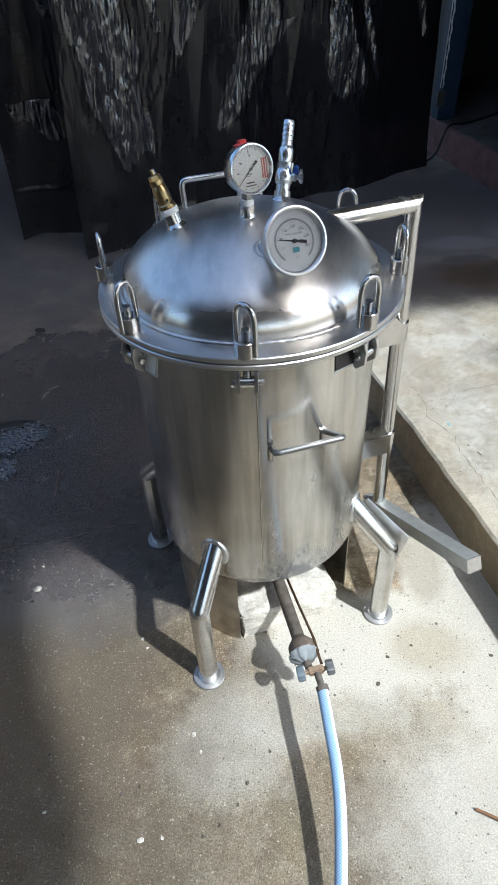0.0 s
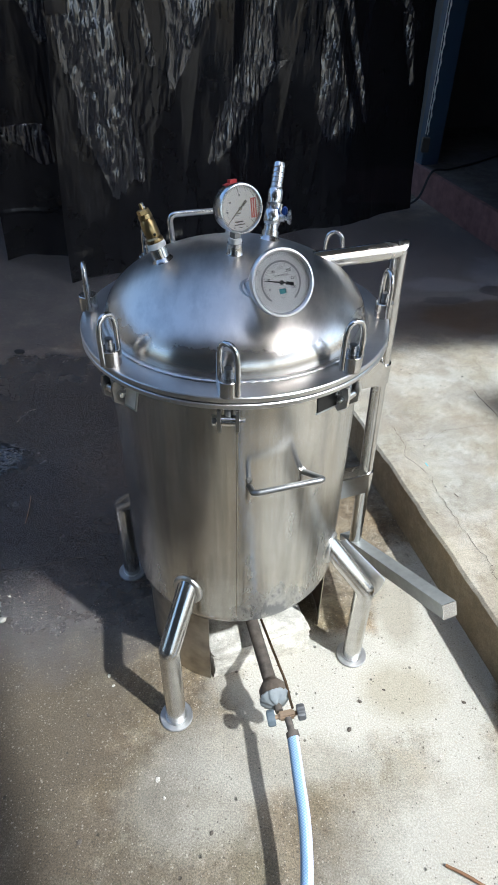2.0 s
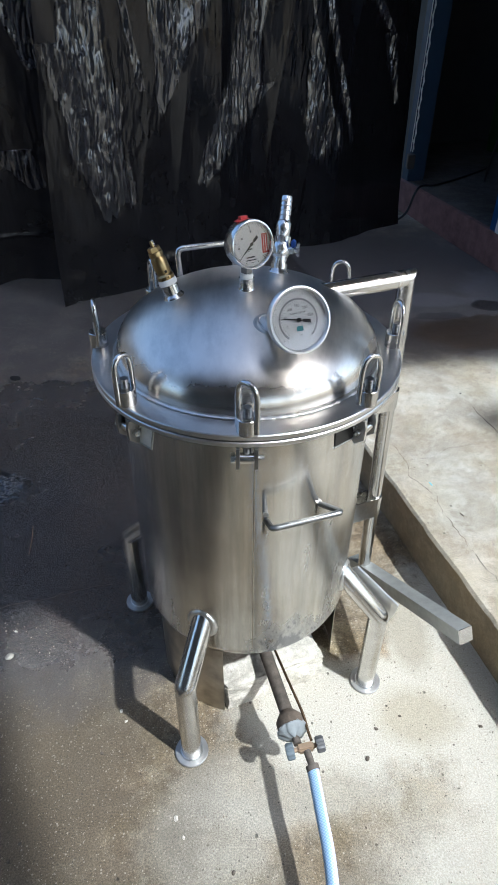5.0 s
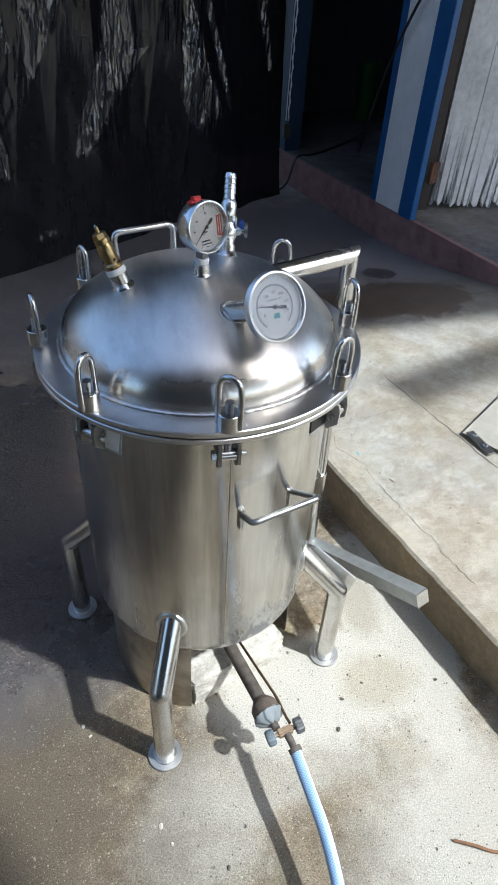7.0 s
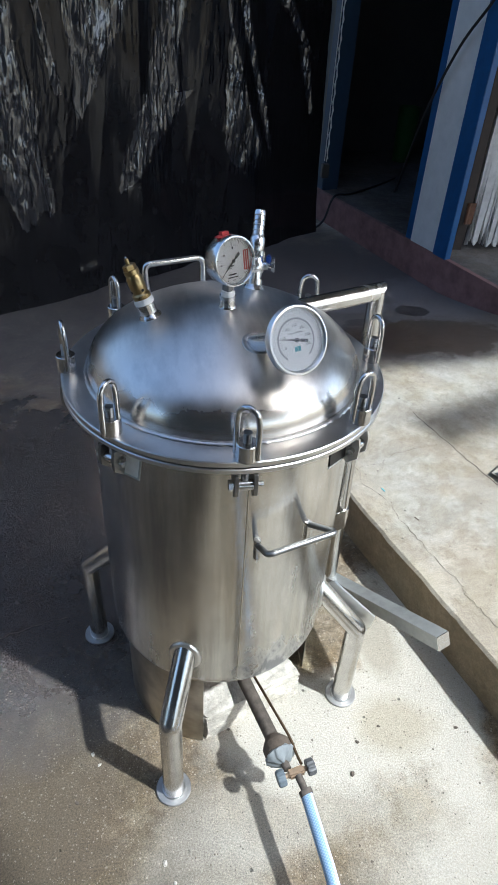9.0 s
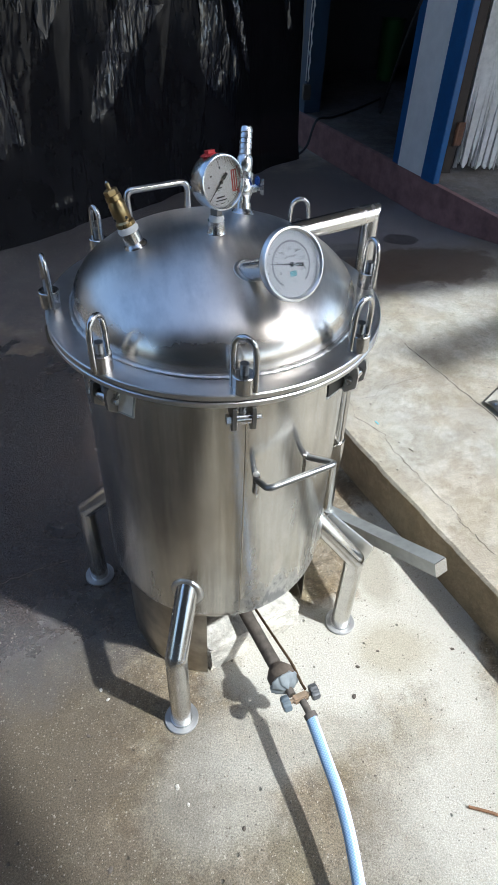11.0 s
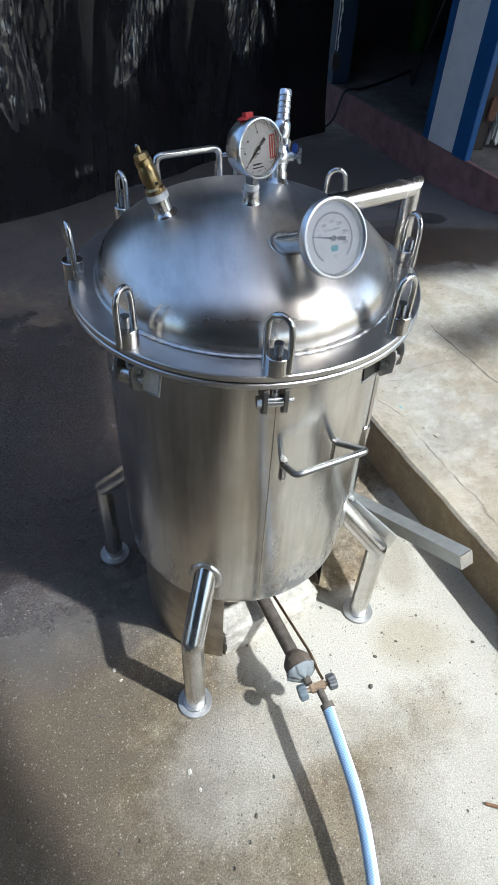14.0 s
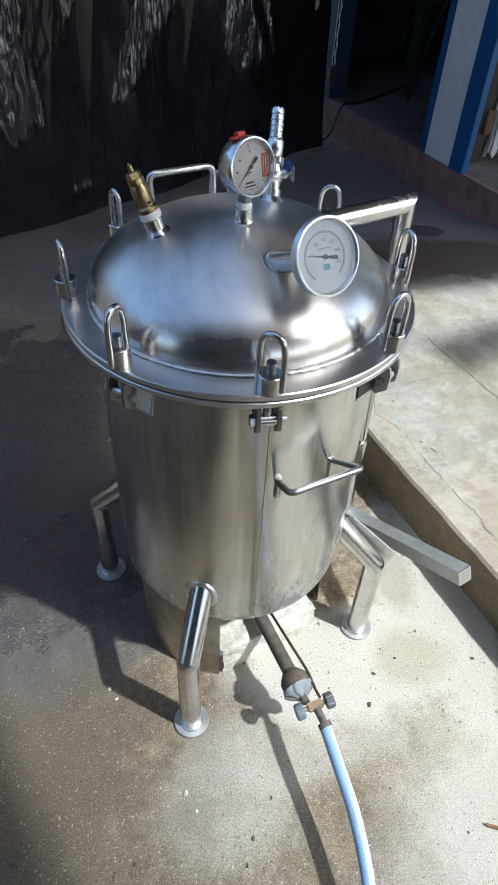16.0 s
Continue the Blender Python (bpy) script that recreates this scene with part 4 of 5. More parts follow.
part("gauge_stem", moved(lathe([(0.0, 0.026), (0.0085, 0.026), (0.0085, 0.040), (0.0, 0.040)], 4), Matrix.Translation(stem_at)), BOLT, pg)
plug = box((0.034, 0.014, 0.024), pg_pose @ pose(-0.003, 0.0415, -0.024), 0.005)
for q in plug.verts:
    away = pg_pose.inverted() @ q.co
    if away.y > 0.0415:
        away.x = -0.003 + (away.x + 0.003) * 0.62
        away.z = -0.024 + (away.z + 0.024) * 0.8
        q.co = pg_pose @ away
part("red_plug", plug, RED_RUBBER, pg, "red rubber filler plug")
part("scale_marks", tick_marks(0.034, 0.0375, 225, -45, 50, 0.0009, pg_pose, 10, 0.031), INK, pg)
part("inner_marks", tick_marks(0.0255, 0.0275, 225, -45, 30, 0.0004, pg_pose, 5, 0.0235), INK, pg)
part("red_zone", bars([(0.0285, -0.002, 0.0115, 0.034)], pg_pose, -0.0090), RED_PRINT, pg, "red printed warning band")
part("red_lines", bars([(0.0262, -0.002, 0.0012, 0.030), (0.0308, -0.002, 0.0014, 0.030)], pg_pose, -0.0087), GREY_DIAL, pg)
part("print", bars([(-0.004, -0.008, 0.012, 0.0022), (-0.006, -0.0115, 0.005, 0.0012), (-0.003, -0.0225, 0.017, 0.0024), (-0.002, -0.0275, 0.022, 0.0018), (-0.013, -0.032, 0.002, 0.002), (0.012, -0.032, 0.002, 0.002), (0.0, -0.0325, 0.007, 0.0009), (-0.001, 0.030, 0.0016, 0.005), (0.001, 0.022, 0.003, 0.0035), (-0.018, 0.012, 0.004, 0.0025), (-0.025, -0.004, 0.004, 0.0025)], pg_pose), INK, pg)
part("pointer", pointer(222, 0.038, 0.018, 0.0024, pg_pose), INK, pg)
part("pointer_hub", moved(lathe([(0.0, -0.0080), (0.003, -0.0080), (0.003, -0.0058), (0.0, -0.0056)], 16), pg_pose), INK, pg)

# thermometer on the front slope
TG_N = polar(1, -67, 0.46)
tg_pose = facing(Vector((0.0725, -0.194, 0.993)), TG_N) @ Matrix.Scale(0.90, 4)
tg = gauge("thermometer", tg_pose, 0.0515, 0.020, DIAL, BEZEL, "large white-faced dial thermometer with a steel rim")
back = tg_pose @ Vector((0, 0, -0.018))
boss = Vector((0.034, -0.116, 0.948))
inward = (boss - back).normalized()
part("stem", tube([back, back + inward * 0.012, back + inward * 0.013, boss + inward * 0.060], [0.011, 0.011, 0.0150, 0.0150], 24), PIPE, tg)
part("boss_weld", moved(weld_ring(0.0205, 0.0, 0.0032, 70, 0.3), along(boss + inward * 0.004, (0.705, -2.41, 7.2))), WELD, tg)
part("scale_marks", tick_marks(0.0415, 0.0445, 225, -45, 70, 0.0009, tg_pose, 10, 0.038), FAINT_INK, tg)
part("scale_ring", arc_band(0.0300, 0.0330, 232, -52, tg_pose), FAINT_INK, tg)
part("inner_marks", tick_marks(0.0265, 0.029, 225, -45, 35, 0.0007, tg_pose, 5, 0.0245), FAINT_INK, tg)
for k, word in enumerate(("0", "50", "100", "150", "200", "250", "300")):
    a = radians(225 - 22 - 38 * k)
    part("number", text_mesh(word, 0.0062, tg_pose @ pose(0.0215 * math.cos(a), 0.0215 * math.sin(a), -0.0088)), INK, tg)
part("word", text_mesh("THERMOMETER", 0.0038, tg_pose @ pose(0.0, 0.0105, -0.0088)), INK, tg)
part("unit", text_mesh("\u00b0C", 0.0050, tg_pose @ pose(0.001, -0.024, -0.0088)), INK, tg)
part("badge", bars([(0.001, -0.013, 0.011, 0.0075)], tg_pose), TEAL, tg, "small teal badge")
part("pointer", pointer(168, 0.038, 0.020, 0.0022, tg_pose), INK, tg)
part("pointer_hub", moved(lathe([(0.0, -0.0080), (0.0034, -0.0080), (0.0034, -0.0060), (0.0, -0.0056)], 16), tg_pose), INK, tg)

# ball valve and hose barb behind the gauge
bv = along(Vector((0.0555, 0.078, dome_z(0.096) - 0.002)), (0.12, 0.45, 1.0)) @ Matrix.Scale(1.03, 4)
ball = part("ball_valve", socket(bv, 0.0145, 0.014), PIPE, vessel, "zinc ball valve with a ribbed hose tail")
part("valve_body", moved(lathe([(0.0, 0.012), (0.0120, 0.012), (0.0120, 0.024), (0.0135, 0.026), (0.0150, 0.031), (0.0150, 0.041), (0.0135, 0.046), (0.0128, 0.048), (0.0128, 0.058), (0.0, 0.058)], 24), bv), ZINC, ball)
part("hexagon", moved(lathe([(0.0, 0.048), (0.0142, 0.048), (0.0142, 0.058), (0.0, 0.058)], 6), bv), ZINC, ball)
barb = [(0.0, 0.058), (0.0112, 0.058), (0.0122, 0.062), (0.0122, 0.078), (0.0100, 0.082)]
for k in range(5):
    barb += [(0.0090, 0.083 + k * 0.0075), (0.0097, 0.0840 + k * 0.0075), (0.0088, 0.0902 + k * 0.0075)]
barb += [(0.0078, 0.122), (0.0060, 0.122), (0.0060, 0.110), (0.0, 0.110)]
part("hose_tail", moved(lathe(barb, 24), bv), ZINC, ball, "ribbed zinc hose tail")
side = along(bv @ Vector((0, 0, 0.036)), (1.0, -0.30, 0.05))
part("valve_stem", moved(lathe([(0.0, 0.010), (0.007, 0.010), (0.007, 0.022), (0.004, 0.022), (0.004, 0.031), (0.0, 0.031)], 16), side), ZINC, ball)
part("lever", box((0.008, 0.024, 0.004), side @ pose(0.0, 0.002, 0.031), 0.001), ZINC, ball)
part("lever_grip", box((0.011, 0.013, 0.008), side @ pose(0.0, 0.012, 0.0225), 0.002), BLUE_PLASTIC, ball, "blue vinyl lever grip")
part("lever_nut", moved(lathe([(0.0, 0.0275), (0.0085, 0.0275), (0.0085, 0.0325), (0.0, 0.0325)], 6), side), ZINC, ball)

# lid handle behind the crown
handle = [(-0.121, 0.132, dome_z(0.179) - 0.006), (-0.1255, 0.136, 0.971), (-0.0225, 0.170, 0.972), (-0.022, 0.165, dome_z(0.1665) - 0.006)]
part("lid_handle", tube(rounded(handle, 0.014, 6), 0.0055, 14), PIPE, vessel, "bent steel rod handle on the lid")


# lid arm, post and sleeves
def square_tube(points, half, mat, name, parent, label=""):
    return part(name, tube(points, half * 1.414, 4, square=True), mat, parent, label, 20)


AZ_POST = 22.2
R_POST, R_FOOT, Z_ARM = 0.317, 0.332, 0.924
radial = polar(1, AZ_POST)


def mitred(start, end, radius):
    """A tube whose far end is cut along the 45 degree plane of the corner of arm and post."""
    bm = tube([start, end], radius, 32)
    way = (Vector(end) - Vector(start)).normalized()
    for v in bm.verts:
        if (v.co - Vector(end)).dot(way) > -0.004:
            if abs(way.z) < 0.5:
                v.co += radial * (R_POST + (v.co.z - Z_ARM) - v.co.dot(radial))
            else:
                v.co.z = Z_ARM + (v.co.dot(radial) - R_POST)
    return bm


part("lid_arm", mitred(polar(0.135, AZ_POST, Z_ARM), polar(R_POST, AZ_POST, Z_ARM), 0.0160), PIPE, vessel, "polished tube arm from lid to post")
part("post", mitred(polar(R_FOOT, AZ_POST, 0.145), polar(R_POST, AZ_POST, Z_ARM), 0.0155), PIPE, vessel, "polished upright tube post")


def sleeve(z0, z1, tip):
    bm = bmesh.new()
    rp = R_FOOT + (R_POST - R_FOOT) * ((z0 + z1) / 2 - 0.145) / (Z_ARM - 0.145)
    m = pose(0, 0, 0, 0, 0, AZ_POST)
    outline = [(0.215, -0.018), (rp - 0.002, -0.0185)]
    for k in range(9):
        a = radians(-90 + 180 * k / 8)
        outline.append((rp + 0.0185 * math.cos(a), 0.0185 * math.sin(a)))
    outline += [(rp - 0.002, 0.0185), (0.215, 0.018)]
    inner = [(0.215, -0.0155), (rp - 0.002, -0.016)]
    for k in range(9):
        a = radians(-90 + 180 * k / 8)
        inner.append((rp + 0.016 * math.cos(a), 0.016 * math.sin(a)))
    inner += [(rp - 0.002, 0.016), (0.215, 0.0155)]
    ring = []
    for (x, y), (p, q) in zip(outline, inner):
        up = z1 + tip * max(0, (0.30 - x) / 0.085)
        ring.append([bm.verts.new(v) for v in ((x, y, z0), (x, y, up), (p, q, up), (p, q, z0))])
    for a, b in zip(ring, ring[1:]):
        for j in range(4):
            bm.faces.new((a[j], a[(j + 1) % 4], b[(j + 1) % 4], b[j]))
    return moved(bm, m)


part("upper_sleeve", sleeve(0.641, 0.685, 0.10), PIPE, vessel, "bent plate sleeve round the post")
part("lower_sleeve", sleeve(0.332, 0.390, 0.0), PIPE, vessel, "bent plate sleeve round the post")
lever_from, lever_to = Vector((0.2915, 0.165, 0.110)), Vector((0.4500, -0.194, 0.287))
lever = square_tube([lever_from, lever_to], 0.0165, GALV, "foot_lever", vessel, "square tube foot lever")
ahead = (lever_to - lever_from).normalized()
square_tube([lever_to, lever_to + ahead * 0.0015], 0.0168, PIPE, "end_cap", lever, "bright welded end cap")
bm = bmesh.new()
outline = [(-0.085, 0.075), (-0.062, 0.096), (0.038, 0.012), (0.034, -0.018), (0.014, -0.075), (-0.005, -0.015)]
lows = [bm.verts.new(polar(0.31 + a, -22.5, 0.259 + b) + polar(0.026, 67.5)) for a, b in outline]
tops = [bm.verts.new(polar(0.31 + a, -22.5, 0.259 + b) + polar(0.031, 67.5)) for a, b in outline]
bm.faces.new(lows)
bm.faces.new(tops)
for k in range(6):
    bm.faces.new((lows[k], lows[(k + 1) % 6], tops[(k + 1) % 6], tops[k]))
part("pivot_plate", bm, FLANGE, vessel, "flat steel plate beside the leg", 20)

# lengthwise seam of the body
part("seam", tube([polar(0.2253, -87, 0.292), polar(0.2253, -87, 0.56), polar(0.2253, -87, 0.828)], 0.0014, 8), SHEET, vessel, "dull ground weld seam down the body")

# body handle
hz = 0.670
hp = [polar(0.222, -82, hz - 0.026), polar(0.272, -81.5, hz), polar(0.286, -57.5, hz + 0.010), polar(0.222, -57.5, hz - 0.020)]
bh = part("body_handle", tube(rounded(hp, 0.011, 8), 0.0052, 14), BOLT, vessel, "bent steel rod handle on the body")
for az in (-82, -57.5):
    part("handle_plate", tube([polar(0.2270, az, hz - 0.052), polar(0.2270, az, hz - 0.012)], 0.0055, 10), PIPE, bh)


# ---- under the vessel: wind shield, blocks, burner, hose ----
def shield():
    bm = bmesh.new()
    rings = []
    for k in range(81):
        az = -103 - 267 * k / 80
        wide = 0.200 + 0.020 * ease(0.6, 1.0, k / 80)
        ring = [bm.verts.new(polar(r, az, z)) for r, z in ((wide, 0.003), (wide, 0.232), (wide - 0.002, 0.232), (wide - 0.002, 0.003))]
        rings.append(ring)
    for a, b in zip(rings, rings[1:]):
        for j in range(4):
            bm.faces.new((a[j], a[(j + 1) % 4], b[(j + 1) % 4], b[j]))
    bm.faces.new(rings[0])
    bm.faces.new(rings[-1])
    return bm


tagged(link_mesh("wind_shield", shield(), SHEET), "curved dull sheet-metal wind shield round the burner", "wind shield")


def rough_block(size, seed):
    bm = box(size)
    bmesh.ops.subdivide_edges(bm, edges=bm.edges, cuts=30, use_grid_fill=True)
    for v in bm.verts:
        n = noise.noise_vector(v.co * 28 + Vector((seed, 0, 0)))
        edge = sum(abs(c) > s / 2 - 0.008 for c, s in zip(v.co, size))
        v.co += n * 0.0042 + noise.noise_vector(v.co * 95) * 0.0026 + noise.noise_vector(v.co * 230) * 0.0010 - v.co.normalized() * (0.0035 * max(0, edge - 1) * (1 + 1.5 * noise.noise(v.co * 40)))
        if v.co.z < -size[2] / 2 + 0.01:
            v.co.z = -size[2] / 2
    return bm


tagged(link_mesh("concrete_block", rough_block((0.245, 0.130, 0.084), 3), BLOCK, at=pose(0.052, -0.089, 0.043, 0, 0, 21), smooth=50), "large chipped whitewashed concrete block under the vessel", "block")

burner = tagged(new("gas_burner"), "rusty gas burner pipe with a brass valve and grey knobs", "gas burner")
P0, P1 = Vector((0.037, -0.072, 0.114)), Vector((0.091, -0.272, 0.124))
way = (P1 - P0).normalized()
part("burner_pipe", tube([P0, P1], 0.0145, 20), RUST, burner, "brown rusty iron pipe")
cup_pose = along(P1 - way * 0.004, way)
part("air_cup", moved(lathe([(0.0, 0.0), (0.016, 0.0), (0.025, 0.012), (0.029, 0.018), (0.030, 0.038), (0.0270, 0.038), (0.0270, 0.02), (0.0, 0.02)], 32), cup_pose), RUST_CUP, burner, "rusty cast air cup")


def crumple():
    bm = lathe([(0.022, 0.026), (0.027, 0.036), (0.034, 0.041), (0.033, 0.044), (0.024, 0.050), (0.013, 0.058), (0.0, 0.059)], 64)
    for v in bm.verts:
        v.co += noise.noise_vector(v.co * 90) * 0.005 + noise.noise_vector(v.co * 230) * 0.0015
    return moved(bm, cup_pose)


part("ruffle", crumple(), FOIL, burner, "ruffled grey plastic wrap in the cup", 60)
part("nipple", moved(lathe([(0.0, 0.045), (0.0075, 0.045), (0.0085, 0.055), (0.0085, 0.072), (0.0, 0.072)], 18), cup_pose), RUST, burner)
vc = Vector((0.123, -0.349, 0.136))
vw = (Vector((0.169, -0.334, 0.127)) - Vector((0.100, -0.347, 0.119))).normalized()
vm = along(vc, vw)
part("valve_block", box((0.016, 0.016, 0.034), vm, 0.003), VALVE, burner, "worn brass valve block")
part("valve_spindle", tube([vc - vw * 0.036, vc + vw * 0.034], 0.0048, 12), VALVE, burner)


def knob(at_pose, mat):
    bm = bmesh.new()
    n = 40
    rings = []
    for z, grow in ((0.0, 0.9), (0.002, 1.0), (0.013, 1.0), (0.016, 0.86), (0.0165, 0.5)):
        ring = []
        for k in range(n):
            r = 0.0162 * grow * (1.0 if k % 4 < 2 or grow < 0.95 else 0.88)
            ring.append(bm.verts.new((r * math.cos(2 * math.pi * k / n), r * math.sin(2 * math.pi * k / n), z)))
        rings.append(ring)
    for a, b in zip(rings, rings[1:]):
        for k in range(n):
            bm.faces.new((a[k], a[(k + 1) % n], b[(k + 1) % n], b[k]))
    bm.faces.new(rings[0])
    bm.faces.new(rings[-1])
    return moved(bm, at_pose)


part("knob", knob(along(vc - vw * 0.024, -vw), KNOB), KNOB, burner, "ridged grey-blue knob")
part("knob", knob(along(vc + vw * 0.022, vw), KNOB_DARK), KNOB_DARK, burner, "ridged dark grey knob")
tail = vc + Vector((0.012, -0.040, -0.006))
part("hose_nipple", tube([vc + Vector((0.002, -0.006, 0)), vc + Vector((0.007, -0.022, -0.002)), tail], [0.0075, 0.0075, 0.0068], 14), RUST, burner)
part("hose_clip", tube([tail + Vector((-0.002, 0.008, 0.001)), tail + Vector((0.001, -0.002, -0.0006))], 0.0132, 16), RUST, burner)
part("pilot_tube", tube(rounded([P0 + Vector((0.018, 0, 0.012)), P1 + Vector((0.004, 0.07, 0.017)), P1 + Vector((0.033, -0.012, 0.018)), P1 + Vector((0.040, -0.045, 0.012)), vc + Vector((0.012, 0.012, 0.006))], 0.03, 6), 0.0030, 10), COPPER, burner, "thin tarnished copper pilot tube")

hose_path = [tail + Vector((-0.001, 0.004, 0.0)), (0.144, -0.466, 0.122), (0.152, -0.526, 0.112), (0.155, -0.588, 0.097), (0.153, -0.650, 0.079), (0.148, -0.72, 0.058), (0.141, -0.80, 0.035), (0.132, -0.90, 0.0165), (0.12, -1.02, 0.0140), (0.10, -1.3, 0.0140), (0.05, -2.1, 0.0140)]
smooth_hose = []
hp = [Vector(p) for p in hose_path]
for k in range(len(hp) - 1):
    a, b, c, d = hp[max(k - 1, 0)], hp[k], hp[k + 1], hp[min(k + 2, len(hp) - 1)]
    for j in range(8):
        f = j / 8
        smooth_hose.append(0.5 * ((2 * b) + (c - a) * f + (2 * a - 5 * b + 4 * c - d) * f * f + (3 * b - a - 3 * c + d) * f ** 3))
smooth_hose.append(hp[-1])
def hose_mesh(path, radius, n=20):
    """A hose with its turn and its length as texture coordinates."""
    bm = tube(path, radius, n)
    layer = bm.loops.layers.uv.new("run")
    bm.verts.index_update()
    lengths = [0.0]
    for a, b in zip(path, path[1:]):
        lengths.append(lengths[-1] + (Vector(b) - Vector(a)).length)
    for f in bm.faces:
        at = [v.index for v in f.verts]
        wrap = {i % n for i in at} == {0, n - 1}
        for loop in f.loops:
            i = loop.vert.index
            loop[layer].uv = (1.0 if wrap and i % n == 0 else (i % n) / n, lengths[min(i // n, len(lengths) - 1)])
    return bm


tagged(link_mesh("gas_hose", hose_mesh(smooth_hose, 0.0116), HOSE), "pale blue braided vinyl gas hose lying on the floor", "hose")


# ---- doorway things ----
door = tagged(new("plank_door"), "weathered white plank door, rotted ragged along its foot", "door")
random.seed(4)
x = 1.690
while x < 2.9:
    wide = random.uniform(0.078, 0.105)
    bm = bmesh.new()
    y = 2.40 + random.uniform(-0.004, 0.004)
    cuts = sorted(random.uniform(0.15, 0.85) for _ in range(3))
    edges = [0.0] + cuts + [1.0]
    for a, b in zip(edges, edges[1:]):
        foot = 0.204 + random.uniform(0.0, 0.050)
        split = 0.46 + random.uniform(-0.14, 0.30)
        gap = random.uniform(0.002, 0.012)
        low = [(x + wide * a + gap, foot + random.uniform(-0.015, 0.03)), (x + wide * (a + b) / 2, foot - 0.003), (x + wide * b - gap, foot + random.uniform(-0.015, 0.03)), (x + wide * b - 0.0002, split), (x + wide * a + 0.0002, split)]
        top = [(x + wide * a + 0.0002, split), (x + wide * b - 0.0002, split), (x + wide * b - 0.0002, 2.35), (x + wide * a + 0.0002, 2.35)]
        for poly in (low, top):
            f = [bm.verts.new((px, y, pz)) for px, pz in poly]
            g = [bm.verts.new((px, y + 0.022, pz)) for px, pz in poly]
            bm.faces.new(f)
            bm.faces.new(g)
            for k in range(len(poly)):
                q = (k + 1) % len(poly)
                bm.faces.new((f[k], f[q], g[q], g[k]))
    part("plank", bm, OLD_WOOD, door, smooth=0)
    x += wide + 0.003
part("rail", box((1.1, 0.03, 0.12), pose(2.15, 2.44, 0.75), 0.003), BARE_WOOD, door)
hinge = part("hinge", box((0.046, 0.006, 0.115), pose(1.672, 2.388, 0.40), 0.001), RUSTY, door, "thick orange-rusted strap hinge")
part("hinge_pin", tube([(1.655, 2.386, 0.345), (1.655, 2.386, 0.455)], 0.009, 10), RUSTY, hinge)
bm = box((0.05, 0.06, 2.6), pose(0, 0, 1.49))
for q in bm.verts:
    q.co += Vector((1.650, 2.425, 0))
tagged(link_mesh("door_frame", bm, GAP_POST, smooth=0), "wooden door post, toned near black for the dark gap", "trim", kind="structure")


def spline(points, steps=8):
    p = [Vector(q) for q in points]
    out = []
    for k in range(len(p) - 1):
        a, b, c, d = p[max(k - 1, 0)], p[k], p[k + 1], p[min(k + 2, len(p) - 1)]
        for j in range(steps):
            f = j / steps
            out.append(0.5 * ((2 * b) + (c - a) * f + (2 * a - 5 * b + 4 * c - d) * f * f + (3 * b - a - 3 * c + d) * f ** 3))
    return out + [p[-1]]


tagged(link_mesh("power_cable", tube(spline([(1.50, 2.20, 1.52), (1.46, 2.27, 1.36), (1.415, 2.41, 1.18), (1.385, 2.575, 0.90), (1.42, 2.80, 0.62), (1.62, 3.4, 0.26), (1.85, 4.0, 0.205)]), 0.007, 10), CABLE), "black rubber cable hanging across the pillar", "cable")
tagged(link_mesh("power_cable", tube(spline([(0.86, 3.28, 0.012), (1.02, 3.33, 0.012), (1.12, 3.38, 0.06), (1.185, 3.41, 0.212), (1.32, 3.50, 0.208), (1.55, 3.7, 0.206), (1.85, 4.0, 0.205)]), 0.008, 10), CABLE), "black rubber cable lying over the step into the room", "cable")

# lattice strip on the door jamb
strip = tagged(new("lattice_strip"), "pale zigzag metal lattice strip hanging on the door jamb", "lattice")
base = WALL_AT + WALL_BACK * 1.065 - WALL_OUT * 0.01
for k in range(26):
    z = 0.42 + k * 0.05
    a = base + WALL_BACK * (0.012 if k % 2 else -0.012) + Vector((0, 0, z))
    b = base + WALL_BACK * (-0.012 if k % 2 else 0.012) + Vector((0, 0, z + 0.05))
    part("lattice_bar", tube([a, b], 0.003, 6), WHITE_WALL, strip)
for side in (-0.014, 0.014):
    part("lattice_rod", tube([base + WALL_BACK * (side + 0.015) + Vector((0, 0, 0.40)), base + WALL_BACK * (side + 0.015) + Vector((0, 0, 1.72))], 0.003, 6), WHITE_WALL, strip)
part("foot_block", box((0.05, 0.05, 0.09), Matrix.Translation(base + WALL_BACK * 0.01 + Vector((0, 0, 0.34))), 0.004), CABLE, strip)
crate = tagged(new("crate"), "dull green plastic bin in the dark room", "bin")
part("bin_body", moved(lathe([(0.0, 0.0), (0.075, 0.0), (0.09, 0.42), (0.083, 0.42), (0.07, 0.02), (0.0, 0.02)], 24), pose(2.10, 4.60, 0.20)), GREEN, crate)

# ---- on the pavement and floor ----
hp_pose = Matrix.Translation((0.972, 0.428, 0.143)) @ pose(0, 0, 0, 0, 0, -82)
plate = tagged(new("hinged_plate"), "sheet-metal plate with a bolted dark hinge strip", "metal plate")
part("sheet", box((0.16, 0.42, 0.003), hp_pose @ pose(-0.09, 0.20, 0.006, 1, 0, 28), 0.0008), PALE_SHEET, plate, "pale cream sheet metal")
strip_ob = part("hinge_strip", box((0.115, 0.030, 0.005), hp_pose @ pose(0.0, 0.002, 0.004), 0.001), BOLT, plate)
